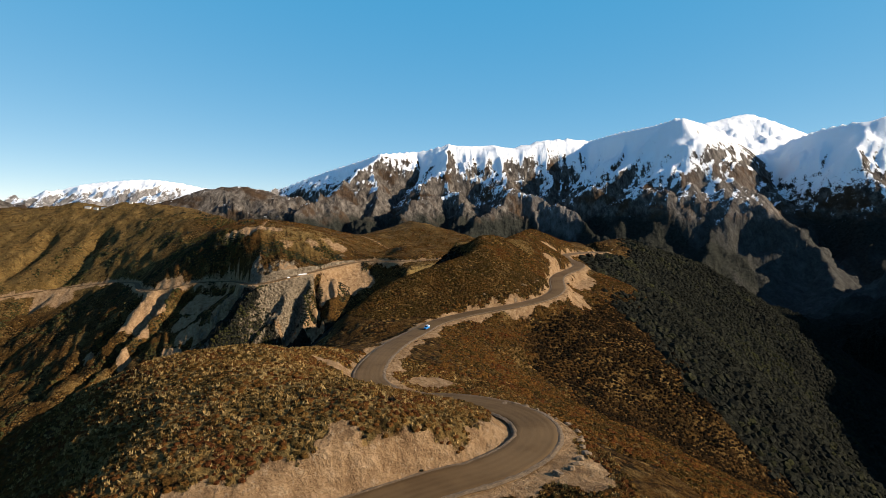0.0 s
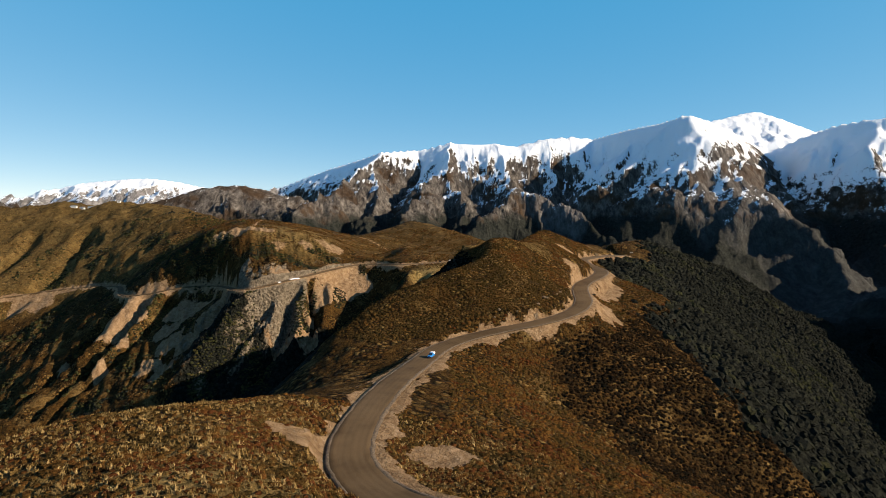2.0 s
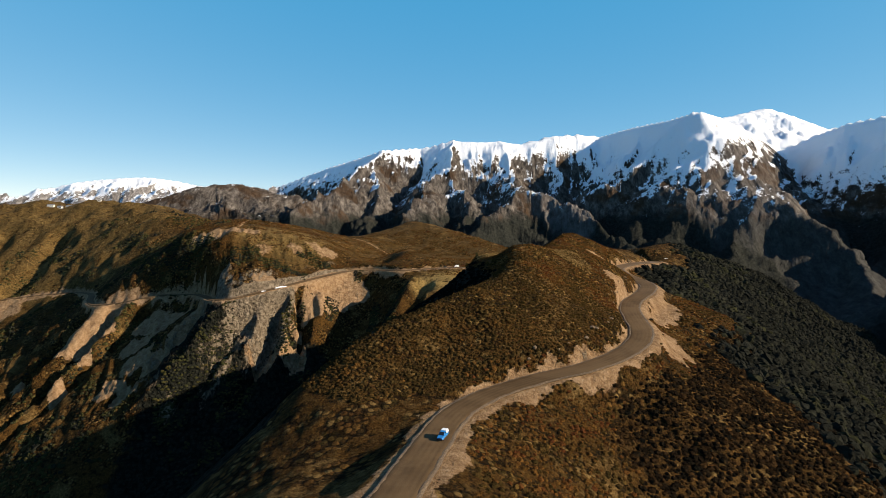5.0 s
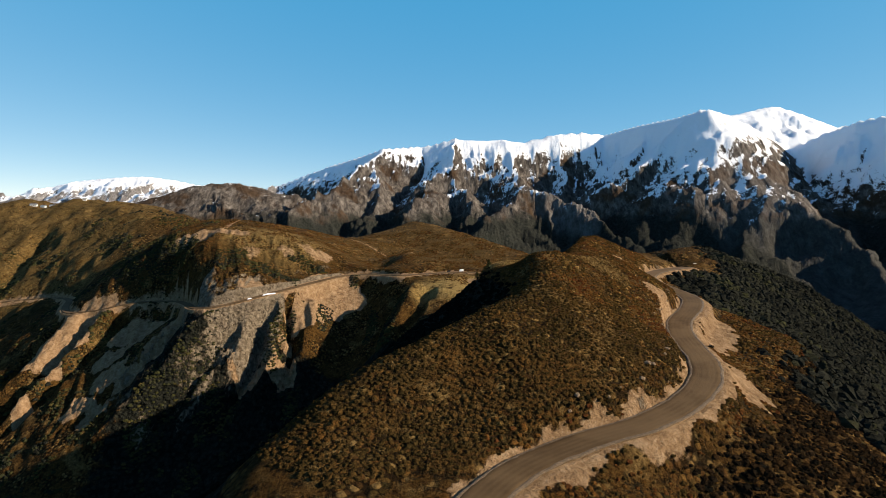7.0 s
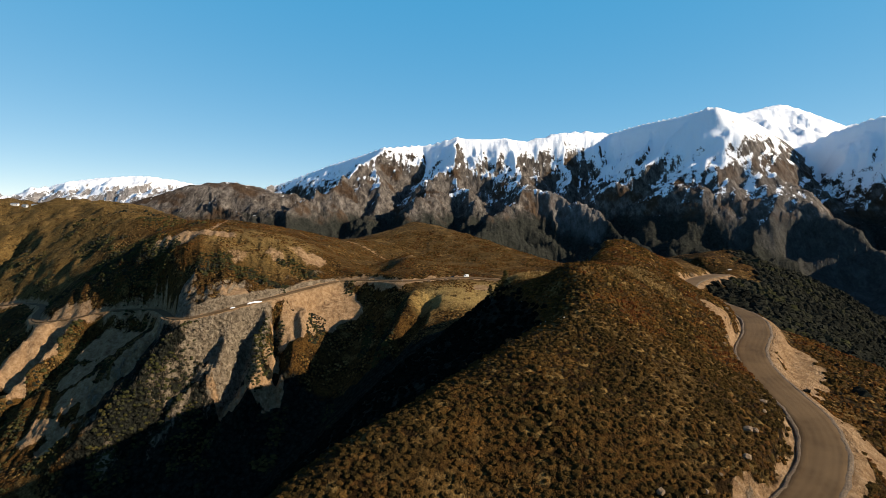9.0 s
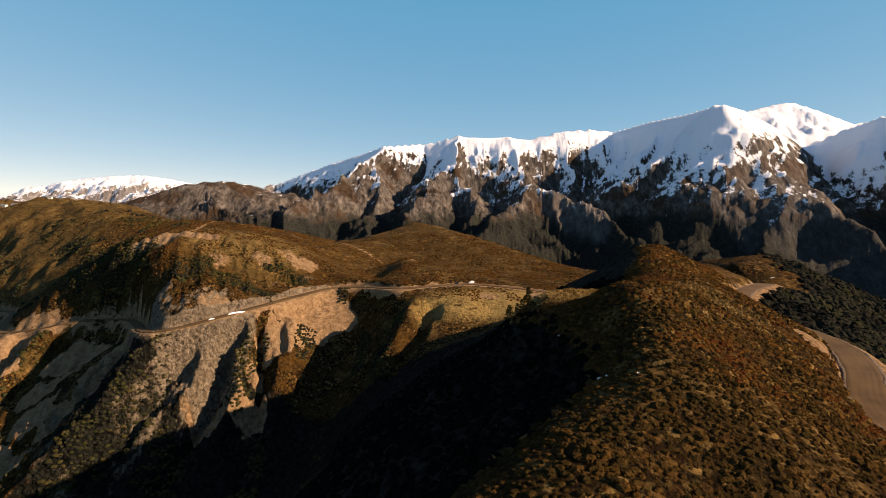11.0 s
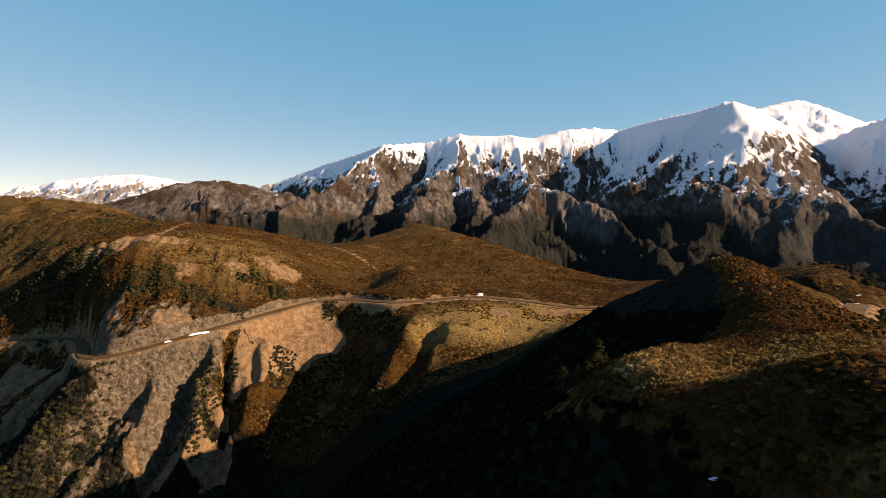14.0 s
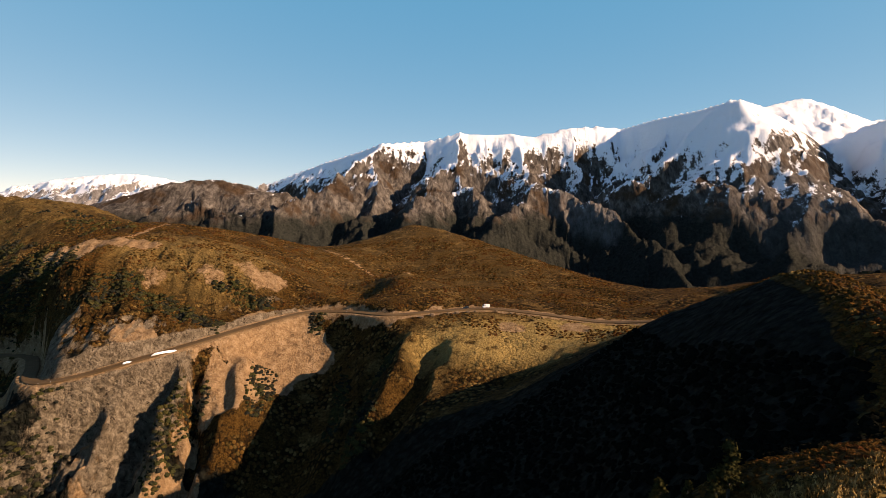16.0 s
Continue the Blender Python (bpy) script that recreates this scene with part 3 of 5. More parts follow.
    far_h = calc(nt, 'MULTIPLY', noise_node(nt, 0.04, 9, 0.72, squeezed(nt, 0.5), distortion=0.3), 22.0)
    total = mix(nt, attribute(nt, "far"), relief_h, far_h)
    soft = calc(nt, 'SUBTRACT', 1.0, calc(nt, 'MULTIPLY', snow_mask, 0.6))
    b = nt.nodes.new("ShaderNodeBump")
    b.inputs["Distance"].default_value = 1.0
    nt.links.new(soft, b.inputs["Strength"])
    nt.links.new(total, b.inputs["Height"])
    nt.links.new(b.outputs["Normal"], bsdf.inputs["Normal"])
    return m


def gravel_material():
    m, nt, bsdf = material("packed_gravel")
    worn = noise_node(nt, 0.12, 5, 0.6)
    grain = noise_node(nt, 5.0, 6, 0.75)
    col = ramp(nt, worn, [(0.3, (0.062, 0.0375, 0.0172)), (0.55, (0.084, 0.0515, 0.0238)), (0.8, (0.112, 0.0695, 0.0325))])
    col = mix(nt, calc(nt, 'MULTIPLY', step(nt, grain, 0.55, 0.75), 0.5), col, (0.1323, 0.0871, 0.0465))
    # wheel tracks, worn smooth and paler, run along the way
    t = attribute(nt, "track")
    col = mix(nt, calc(nt, 'MULTIPLY', step(nt, noise_node(nt, 0.055, 4, 0.55), 0.42, 0.62), 0.55), col, (0.128, 0.081, 0.040))
    col = mix(nt, calc(nt, 'MULTIPLY', t, 0.4), col, (0.150, 0.098, 0.051))
    nt.links.new(col, bsdf.inputs["Base Color"])
    bsdf.inputs["Roughness"].default_value = 0.9
    bsdf.inputs["Specular IOR Level"].default_value = 0.08
    bump(nt, bsdf, calc(nt, 'ADD', grain, calc(nt, 'MULTIPLY', t, -0.6)), 0.6, 0.06)
    return m


GROUND_MAT = land_material()
GRAVEL_MAT = gravel_material()


def quad_sheet(name, x, y, z, attrs, mat):
    """A sheet of quads over a rows x columns array of places."""
    rows, cols = x.shape
    me = bpy.data.meshes.new(name)
    co = np.stack([x, y, z], -1).reshape(-1, 3).astype(np.float32)
    i = np.arange((rows - 1) * (cols - 1))
    r, c = i // (cols - 1), i % (cols - 1)
    a = r * cols + c
    faces = np.stack([a, a + 1, a + cols + 1, a + cols], -1).astype(np.int32)
    me.vertices.add(len(co))
    me.vertices.foreach_set("co", co.ravel())
    me.loops.add(faces.size)
    me.loops.foreach_set("vertex_index", faces.ravel())
    me.polygons.add(len(faces))
    me.polygons.foreach_set("loop_start", np.arange(0, faces.size, 4, dtype=np.int32))
    me.polygons.foreach_set("use_smooth", np.ones(len(faces), dtype=bool))
    for key, values in attrs.items():
        at = me.attributes.new(key, 'FLOAT', 'POINT')
        at.data.foreach_set("value", values.reshape(-1).astype(np.float32))
    me.materials.append(mat)
    me.update(calc_edges=True)
    me.validate()
    return new(name, me)


# ---- the ground, one sheet from underfoot to the horizon ----
ang = np.radians(np.concatenate([np.arange(-180, -42, 6), np.arange(-42, -22, 0.14), np.arange(-22, 15, 0.08), np.arange(15, 42, 0.15), np.arange(42, 180.1, 6)]))
rad = np.concatenate([np.geomspace(4, 215, 22)[:-1], np.geomspace(215, 870, 330)[:-1], np.geomspace(870, 1050, 110)[:-1], np.geomspace(1050, 5600, 270)])
R, A = np.meshgrid(rad, ang, indexing="ij")
GX, GY = R * np.sin(A), R * np.cos(A) - 160
gx, gy = GX.ravel(), GY.ravel()
gz, gdr, gup = ground(gx, gy)

FAR = smooth(1450, 1750, np.hypot(gx + 100, gy - 450))
BARE = np.where(gup & (gy > 150), 0.78 * smooth(10.5, 5.5, gdr + 4 * fbm(gx / 9, gy / 9, 71, 3)), 0.95 * smooth(13, 6, gdr + 5 * fbm(gx / 14, gy / 14, 71, 3)))
PATCHES = [(-18, 98, 4.5, 1.0), (25, 104, 9, 0.9), (-30, 82, 9, 0.9), (116, 473, 12, 0.9), (96, 410, 11, 1.0), (-4, 192, 9, 1.0), (-34, 184, 8, 0.8), (92, 478, 11, 0.9), (112, 596, 12, 0.8),
           (-148, 832, 30, 1.0), (-128, 842, 26, 1.0), (-160, 795, 18, 0.9), (-168, 745, 16, 0.9), (-300, 900, 26, 1.0), (-270, 905, 20, 1.0), (-325, 890, 16, 1.0), (-208, 745, 15, 0.9),
           (-420, 838, 28, 0.95), (-440, 800, 22, 0.8), (-470, 766, 15, 0.9), (-690, 1020, 40, 0.7), (-216, 800, 16, 0.8), (-180, 905, 16, 0.5), (20, 822, 12, 0.6), (60, 818, 12, 0.8),
           (-417, 809, 22, 1.0), (-414, 775, 15, 0.95), (-413, 738, 12, 0.9), (-398, 850, 18, 1.0), (-346, 815, 26, 0.9), (-320, 800, 24, 0.95), (-350, 778, 20, 0.9), (-150, 806, 16, 1.0),
           (-126, 852, 18, 1.0), (104, 452, 9, 1.0), (111, 462, 9, 1.0), (97, 424, 8, 1.0), (92, 400, 8, 0.95), (120, 484, 9, 0.9), (-232, 857, 14, 0.5), (-200, 880, 14, 0.55), (-165, 902, 18, 0.6), (-335, 745, 20, 0.85), (-346, 715, 18, 0.8), (-216, 757, 9, 1.0), (-207, 745, 9, 1.0), (-197, 734, 9, 1.0), (-172, 770, 9, 1.0), (-178, 748, 10, 0.95), (-190, 738, 8, 0.9), (-27, 88, 6, 1.0), (8, 113, 4, 1.0), (-37, 82, 6, 0.9),
           (-278, 778, 15, 1.0), (-290, 755, 17, 1.0), (-306, 730, 18, 1.0), (-325, 700, 18, 0.9)]


def spread(b, x, y, outer, inner):
    """Adds the bare patches, ragged at the rim, to the bareness b."""
    for px, py, pr, pw in PATCHES:
        m = np.flatnonzero(np.hypot(x - px, y - py) < 1.7 * pr)
        xs, ys = x[m], y[m]
        d = np.hypot(xs - px, ys - py) + 0.45 * pr * fbm(xs / (0.8 * pr), ys / (0.8 * pr), 75, 3)
        b[m] = np.maximum(b[m], pw * smooth(outer * pr, inner * pr, d))
    return b


BARE = spread(BARE, gx, gy, 1.1, 0.6)
BARE = np.maximum(BARE, 0.9 * smooth(4.5, 2.0, line_distance(gx, gy, np.array([(-283, 895, 0), (-300, 960, 0), (-312, 1012, 0), (-318, 1060, 0)], float))[0]))
BARE = np.maximum(BARE, 0.75 * smooth(4.0, 1.5, line_distance(gx, gy, np.array([(-158, 1095, 0), (-118, 1054, 0), (-81, 996, 0), (-55, 950, 0)], float))[0]))
STRAW = np.maximum.reduce([smooth(75, 35, np.hypot((gx - 30) * 0.7, (gy - 806) * 1.6)), 0.8 * smooth(1.2, 0.6, np.hypot((gx - 22) / 13, (gy - 500) / 11)), 0.5 * smooth(60, 20, np.hypot(gx + 40, gy - 120)), 0.42 * smooth(90, 40, np.hypot(gx + 230, gy - 920)), 0.26 * smooth(-430, -540, gx) * smooth(960, 1040, gy) * smooth(1500, 1350, gy), 0.12 * smooth(1.2, 0.7, np.hypot((gx + 40) / 150, (gy - 1080) / 190))])
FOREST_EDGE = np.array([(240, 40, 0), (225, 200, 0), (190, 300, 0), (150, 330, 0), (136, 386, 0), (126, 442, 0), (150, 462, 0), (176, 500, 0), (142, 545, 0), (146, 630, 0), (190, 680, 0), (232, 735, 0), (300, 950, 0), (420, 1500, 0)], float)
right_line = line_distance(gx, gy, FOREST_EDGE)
FOREST_AND_SHADE = smooth(-6, 14, -right_line[3] * right_line[0] + 24 * fbm(gx / 30, gy / 30, 27, 3))
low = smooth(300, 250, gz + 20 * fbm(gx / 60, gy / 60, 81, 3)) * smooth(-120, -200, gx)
FOREST_AND_SHADE = np.maximum(FOREST_AND_SHADE, 0.25 * low)
FLANK_SHADE_EDGE = np.array([(-62, 345, 0), (-28, 382, 0), (6, 418, 0), (17, 430, 0), (20, 446, 0), (19, 464, 0), (16, 480, 0), (10, 494, 0), (4, 512, 0), (14, 530, 0), (40, 528, 0), (58, 552, 0), (84, 610, 0), (94, 650, 0), (90, 720, 0), (70, 780, 0)], float)
flank = line_distance(gx, gy, FLANK_SHADE_EDGE)
# dark cover on the ridge's left flank paints its shade into the ground
FOREST_AND_SHADE = np.maximum(FOREST_AND_SHADE, np.where(flank[3] > 0, smooth(1, 9, flank[0]), 0) * smooth(310, 330, gy) * smooth(740, 700, gy + 0.25 * gx) * smooth(-330, -260, gx))
CRAG = (0.24 * smooth(-120, -160, gx) * smooth(620, 660, gy) * smooth(1000, 940, gy) + 0.65 * smooth(46, 24, np.hypot(gx + 213, (gy - 781) * 0.9)) + 0.22 * smooth(80, 40, np.hypot(gx + 270, gy - 730))) * smooth(352, 335, gz)
CRAG = np.maximum(CRAG, 0.36 * smooth(16, 7, gdr) * gup * (0.7 + 0.3 * smooth(150, 200, gy)))
CRAG = np.maximum(CRAG, smooth(34, 20, gdr) * gup * smooth(-272, -262, gx) * smooth(-118, -132, gx) * smooth(765, 775, gy))
SNOW = smooth(900, 1100, gx) * 0.3 + 0.7 * smooth(3900, 4200, gy) + 3.5 * smooth(3250, 3400, gy) * smooth(1300, 1500, gx)
# on the far-left range the pale grey paints haze into the rock colour
SCREE_AND_HAZE = smooth(3900, 4150, gy - 0.2 * gx) * smooth(500, -500, gx)
big_spur = line_distance(gx, gy, np.array([(1250, 2760, 0), (1258, 2538, 0), (1375, 2383, 0), (1418, 2123, 0), (1264, 1833, 0)], float))[0]
SCREE_AND_HAZE = np.maximum(SCREE_AND_HAZE, 0.20 * smooth(340, 100, big_spur + 160 * fbm(gx / 90, gy / 260, 83, 4)))
SCREE_AND_HAZE = np.maximum(SCREE_AND_HAZE, 0.4 * smooth(1.15, 0.7, np.hypot((gx - 520 + 0.4 * (gy - 2850)) / 110, (gy - 2850) / 190) + 0.5 * fbm(gx / 60, gy / 160, 85, 3)))
sheet = quad_sheet("ground", GX, GY, gz.reshape(GX.shape), {"far": FAR, "bare": BARE, "straw": STRAW, "forest": FOREST_AND_SHADE, "crag": CRAG, "scree_and_haze": SCREE_AND_HAZE, "snow": SNOW}, GROUND_MAT)
tagged(sheet, "mountain land of brown tussock ridges, dark gullies and snowy peaks", "ground", kind="structure")


# ---- the gravel road ----
def road_ribbon(name, line, half, label):
    p = np.array(line)
    t = np.gradient(p[:, :2], axis=0)
    t /= np.linalg.norm(t, axis=1)[:, None]
    side = np.stack([t[:, 1], -t[:, 0]], -1)
    across = np.array([-1.30, -1.06, -1.0, -0.72, -0.55, -0.38, -0.2, 0, 0.2, 0.38, 0.55, 0.72, 1.0, 1.06, 1.30])
    fall = np.array([-1.5, -0.05, 0.12, 0.0, 0.02, 0.04, 0.06, 0.08, 0.06, 0.04, 0.02, 0.0, 0.12, -0.05, -1.5])
    track = np.array([0, 0, 0, 0.2, 1, 0.2, 0.9, 0.1, 0.9, 0.2, 1, 0.2, 0, 0, 0])
    wob = 0.22 * fbm(np.arange(len(p)) / 6.0, np.zeros(len(p)), 91, 3)
    X = p[:, 0][:, None] + side[:, 0][:, None] * across[None] * (half + wob[:, None])
    Y = p[:, 1][:, None] + side[:, 1][:, None] * across[None] * (half + wob[:, None])
    Z = p[:, 2][:, None] + fall[None] + 0.05 * fbm(X / 3, Y / 3, 93, 2)
    T = track[None] * (0.6 + 0.6 * fbm(X / 9, Y / 9, 95, 2))
    ob = quad_sheet(name, X[:, ::-1], Y[:, ::-1], Z[:, ::-1], {"track": np.clip(T, 0, 1)}, GRAVEL_MAT)
    return tagged(ob, label, "road", kind="structure")


def windrow(name, line, offset, label):
    """A low ridge of graded spoil along one edge of the road."""
    p = np.array(line)
    t = np.gradient(p[:, :2], axis=0)
    t /= np.linalg.norm(t, axis=1)[:, None]
    side = np.stack([t[:, 1], -t[:, 0]], -1)
    n = np.arange(len(p))
    big = np.clip(0.75 + 0.9 * fbm(n / 9.0, n * 0.0, 97, 3), 0.25, 1.4)
    across = np.array([-0.7, -0.42, -0.12, 0.15, 0.45, 0.8])
    rise = np.array([-0.35, 0.22, 0.5, 0.46, 0.2, -0.5])
    off = offset + 0.55 * fbm(n / 5.0, n * 0.0 + 3 + offset, 98, 3)
    X = p[:, 0][:, None] + side[:, 0][:, None] * (off[:, None] + across[None])
    Y = p[:, 1][:, None] + side[:, 1][:, None] * (off[:, None] + across[None])
    Z = p[:, 2][:, None] + 0.42 * rise[None] * big[:, None] + 0.14 * fbm(X / 1.3, Y / 1.3, 99, 3)
    ob = quad_sheet(name, X[:, ::-1], Y[:, ::-1], Z[:, ::-1], {"track": np.zeros(X.shape)}, SPOIL_MAT)
    return tagged(ob, label, "road edge", kind="structure")


SPOIL_MAT, _nt, _b = material("graded_spoil")
_nt.links.new(ramp(_nt, noise_node(_nt, 1.4, 7, 0.75), [(0.3, (0.045, 0.030, 0.016)), (0.5, (0.095, 0.062, 0.033)), (0.7, (0.185, 0.127, 0.070))]), _b.inputs["Base Color"])
_b.inputs["Roughness"].default_value = 0.95
bump(_nt, _b, noise_node(_nt, 2.2, 6, 0.75), 1.0, 0.3)
for off in (-4.85, 4.85):
    windrow("road_verge", spline(ROAD, 1.5), off, "low bank of loose graded spoil along the road")
road_ribbon("road", spline(ROAD, 2.0), HALF_ROAD, "winding packed gravel mountain road with paler wheel tracks")
road_ribbon("road", spline(ROAD_FAR, 4.0), 3.6, "narrower gravel road benched across steep slopes")


# ---- plant cover ----
def foliage_material(name, stops, rough=0.9):
    m, nt, bsdf = material(name)
    tint = attribute(nt, "tint")
    geo = nt.nodes.new("ShaderNodeNewGeometry")
    col = ramp(nt, tint, stops)
    dark = calc(nt, 'MULTIPLY_ADD', geo.outputs["Random Per Island"], 0.5, 0.75)
    hsv = nt.nodes.new("ShaderNodeHueSaturation")
    nt.links.new(dark, hsv.inputs["Value"])
    nt.links.new(col, hsv.inputs["Color"])
    # near-black flecks sit in the low parts of the bump's own noise
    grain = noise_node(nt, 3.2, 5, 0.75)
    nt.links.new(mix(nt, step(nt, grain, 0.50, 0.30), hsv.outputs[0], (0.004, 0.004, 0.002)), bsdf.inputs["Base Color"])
    bump(nt, bsdf, grain, 1.0, 0.35)
    bsdf.inputs["Roughness"].default_value = rough
    bsdf.inputs["Specular IOR Level"].default_value = 0.0
    return m


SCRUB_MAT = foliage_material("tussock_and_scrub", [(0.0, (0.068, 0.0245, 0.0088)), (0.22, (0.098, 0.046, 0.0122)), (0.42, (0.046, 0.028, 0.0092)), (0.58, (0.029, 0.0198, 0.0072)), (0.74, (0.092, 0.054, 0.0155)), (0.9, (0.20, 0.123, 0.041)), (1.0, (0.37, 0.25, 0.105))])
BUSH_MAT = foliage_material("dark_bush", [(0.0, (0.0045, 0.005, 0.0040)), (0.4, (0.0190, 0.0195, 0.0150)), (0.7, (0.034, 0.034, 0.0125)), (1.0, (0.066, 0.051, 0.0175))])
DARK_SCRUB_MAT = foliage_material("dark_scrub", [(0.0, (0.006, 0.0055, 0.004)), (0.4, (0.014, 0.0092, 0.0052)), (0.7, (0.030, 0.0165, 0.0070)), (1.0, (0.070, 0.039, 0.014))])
BARK_MAT, _nt, _b = material("grey_bark")
_nt.links.new(ramp(_nt, noise_node(_nt, 3.0), [(0.3, (0.03, 0.024, 0.018)), (0.7, (0.10, 0.085, 0.065))]), _b.inputs["Base Color"])
_b.inputs["Roughness"].default_value = 0.9


def tuft(rng, blades, size, squash, upright=0.0, spread=1.0):
    """A clump of leafy blades round a dome of radius 1: triangles as (blades, 3, 3)."""
    n = rng.normal(size=(blades, 3))
    n[:, 2] = np.abs(n[:, 2]) * 0.9 + 0.05
    n /= np.linalg.norm(n, axis=1)[:, None]
    lump = 0.72 + 0.28 * np.sin(5 * n[:, 0] + rng.uniform(0, 6)) * np.cos(4 * n[:, 1] + rng.uniform(0, 6))
    c = n * (lump * rng.uniform(0.62, 1.0, blades))[:, None]
    c[:, :2] *= spread
    c[:, 2] *= squash
    face = n + rng.normal(size=(blades, 3)) * 0.55
    face[:, 2] += 0.15
    face /= np.linalg.norm(face, axis=1)[:, None]
    u = np.cross(face, rng.normal(size=(blades, 3)))
    if upright:
        u = u * (1 - upright) + np.array([0, 0, upright])
    u /= np.linalg.norm(u, axis=1)[:, None]
    v = np.cross(face, u)
    s = size * rng.uniform(0.7, 1.35, blades)[:, None]
    return np.stack([c - u * s * 0.6 - v * s * 0.55, c + u * s * 1.1, c - u * s * 0.6 + v * s * 0.55], 1)


def cushion(rng, blades, size, squash, segs=7, rings=3):
    """A lumpy dome of foliage with leafy sprays on it, radius about 1, as triangles."""
    ph = rng.uniform(0, 6.28, 4)
    rows = []
    for r in range(rings + 1):
        e = (math.pi / 2) * r / rings - 0.12 * (r == 0)
        row = []
        for k in range(segs):
            a = 2 * math.pi * (k + 0.5 * (r % 2)) / segs
            b = 0.86 + 0.16 * math.sin(3 * a + ph[0]) * math.cos(2 * e + ph[1]) + rng.uniform(-0.10, 0.10)
            row.append((b * math.cos(e) * math.cos(a), b * math.cos(e) * math.sin(a), b * squash * math.sin(e)))
        rows.append(row)
    tris = []
    for r in range(rings):
        for k in range(segs):
            j = (k + 1) % segs
            a, b, c, d = rows[r][k], rows[r][j], rows[r + 1][k], rows[r + 1][j]
            tris += [(a, b, c)] if r == rings - 1 else [(a, b, c), (b, d, c)]
    return np.vstack([np.array(tris, float), tuft(rng, blades, size, squash)])


def scatter(name, shapes, x, y, z, scale, tint, mat, label, seed):
    """One sheet of many plants, of the given shapes, standing on the ground at x, y, z."""
    rng = np.random.default_rng(seed)
    which = rng.integers(0, len(shapes), len(x))
    co, tn = [], []
    for k, shape in enumerate(shapes):
        m = which == k
        cnt = int(m.sum())
        if not cnt:
            continue
        a = rng.uniform(0, 2 * np.pi, cnt)
        ca, sa = np.cos(a)[:, None, None], np.sin(a)[:, None, None]
        sx = (scale[m] * rng.uniform(0.85, 1.2, cnt))[:, None, None]
        sz = (scale[m] * rng.uniform(0.8, 1.25, cnt))[:, None, None]
        px, py, pz = shape[None, :, :, 0], shape[None, :, :, 1], shape[None, :, :, 2]
        q = np.stack([(px * ca - py * sa) * sx + x[m][:, None, None], (px * sa + py * ca) * sx + y[m][:, None, None], pz * sz + z[m][:, None, None]], -1)
        co.append(q.reshape(-1, 3))
        tn.append(np.repeat(tint[m], shape.shape[0] * 3))
    co, tn = np.vstack(co).astype(np.float32), np.concatenate(tn).astype(np.float32)
    me = bpy.data.meshes.new(name)
    nf = len(co) // 3
    me.vertices.add(len(co))
    me.vertices.foreach_set("co", co.ravel())
    me.loops.add(len(co))
    me.loops.foreach_set("vertex_index", np.arange(len(co), dtype=np.int32))
    me.polygons.add(nf)
    me.polygons.foreach_set("loop_start", np.arange(0, len(co), 3, dtype=np.int32))
    at = me.attributes.new("tint", 'FLOAT', 'POINT')
    at.data.foreach_set("value", tn)
    me.materials.append(mat)
    me.update(calc_edges=True)
    return tagged(new(name, me), label, "shrubs", kind="stuff")


def spots(x0, x1, y0, y1, gap, seed):
    """A jittered grid of places."""
    rng = np.random.default_rng(seed)
    gx_, gy_ = np.meshgrid(np.arange(x0, x1, gap), np.arange(y0, y1, gap))
    x = (gx_ + rng.uniform(-0.5, 0.5, gx_.shape) * gap).ravel()
    y = (gy_ + rng.uniform(-0.5, 0.5, gx_.shape) * gap).ravel()
    return x, y, rng


def bare_at(x, y, dr, up):
    b = np.where(up & (y > 150), smooth(9.0, 6.2, dr + 4 * fbm(x / 9, y / 9, 71, 3)), smooth(11.5, 7.5, dr + 5 * fbm(x / 14, y / 14, 71, 3)))
    return spread(b, x, y, 1.0, 0.7)


def right_forest(x, y):
    d = line_distance(x, y, FOREST_EDGE)
    return np.where(d[3] < 0, d[0], -d[0])


_r = np.random.default_rng(5)
SHRUBS = [cushion(_r, 16, 0.30, 0.85) for _ in range(8)]
SMALL = [cushion(_r, 12, 0.34, 0.62, 6, 2) for _ in range(8)]
GRASS = [tuft(_r, 16, 0.55, 0.8, 0.75) for _ in range(4)]
BUSHES = [cushion(_r, 22, 0.36, 0.8) for _ in range(6)]
LOW_BUSHES = [cushion(_r, 8, 0.34, 0.85, 7, 2) for _ in range(6)]
TINY = [cushion(_r, 5, 0.34, 0.8, 5, 2) for _ in range(8)]


def cover(name, box, gap, shapes, size, seed, keep, colour, mat, label):
    x, y, rng = spots(*box, gap, seed)
    z, dr, up = ground(x, y)
    ok = keep(x, y, z, dr, up, rng)
    x, y, z = x[ok], y[ok], z[ok]
    s = rng.uniform(size[0], size[1], len(x)) * (0.8 + 0.5 * fbm(x / 12, y / 12, seed, 2))
    return scatter(name, shapes, x, y, z - 0.12 * s, np.maximum(s, size[0] * 0.6), colour(x, y, rng), mat, label, seed)


def patchy(x, y, rng, lo=0.0, hi=1.0, seed=7):
    """Tint by drifts of alike plants, with strays."""
    drift = 0.35 + 0.72 * fbm(x / 17, y / 17, seed, 3) + rng.normal(size=len(x)) * 0.13
    stray = rng.uniform(size=len(x)) < 0.16
    return np.clip(lo + (hi - lo) * np.where(stray, rng.uniform(size=len(x)), drift), 0, 1)


def on_flank(x, y):
    f = line_distance(x, y, FLANK_SHADE_EDGE)
    return np.where((f[3] > 0) & (y > 335) & (x < 100), f[0], 0)


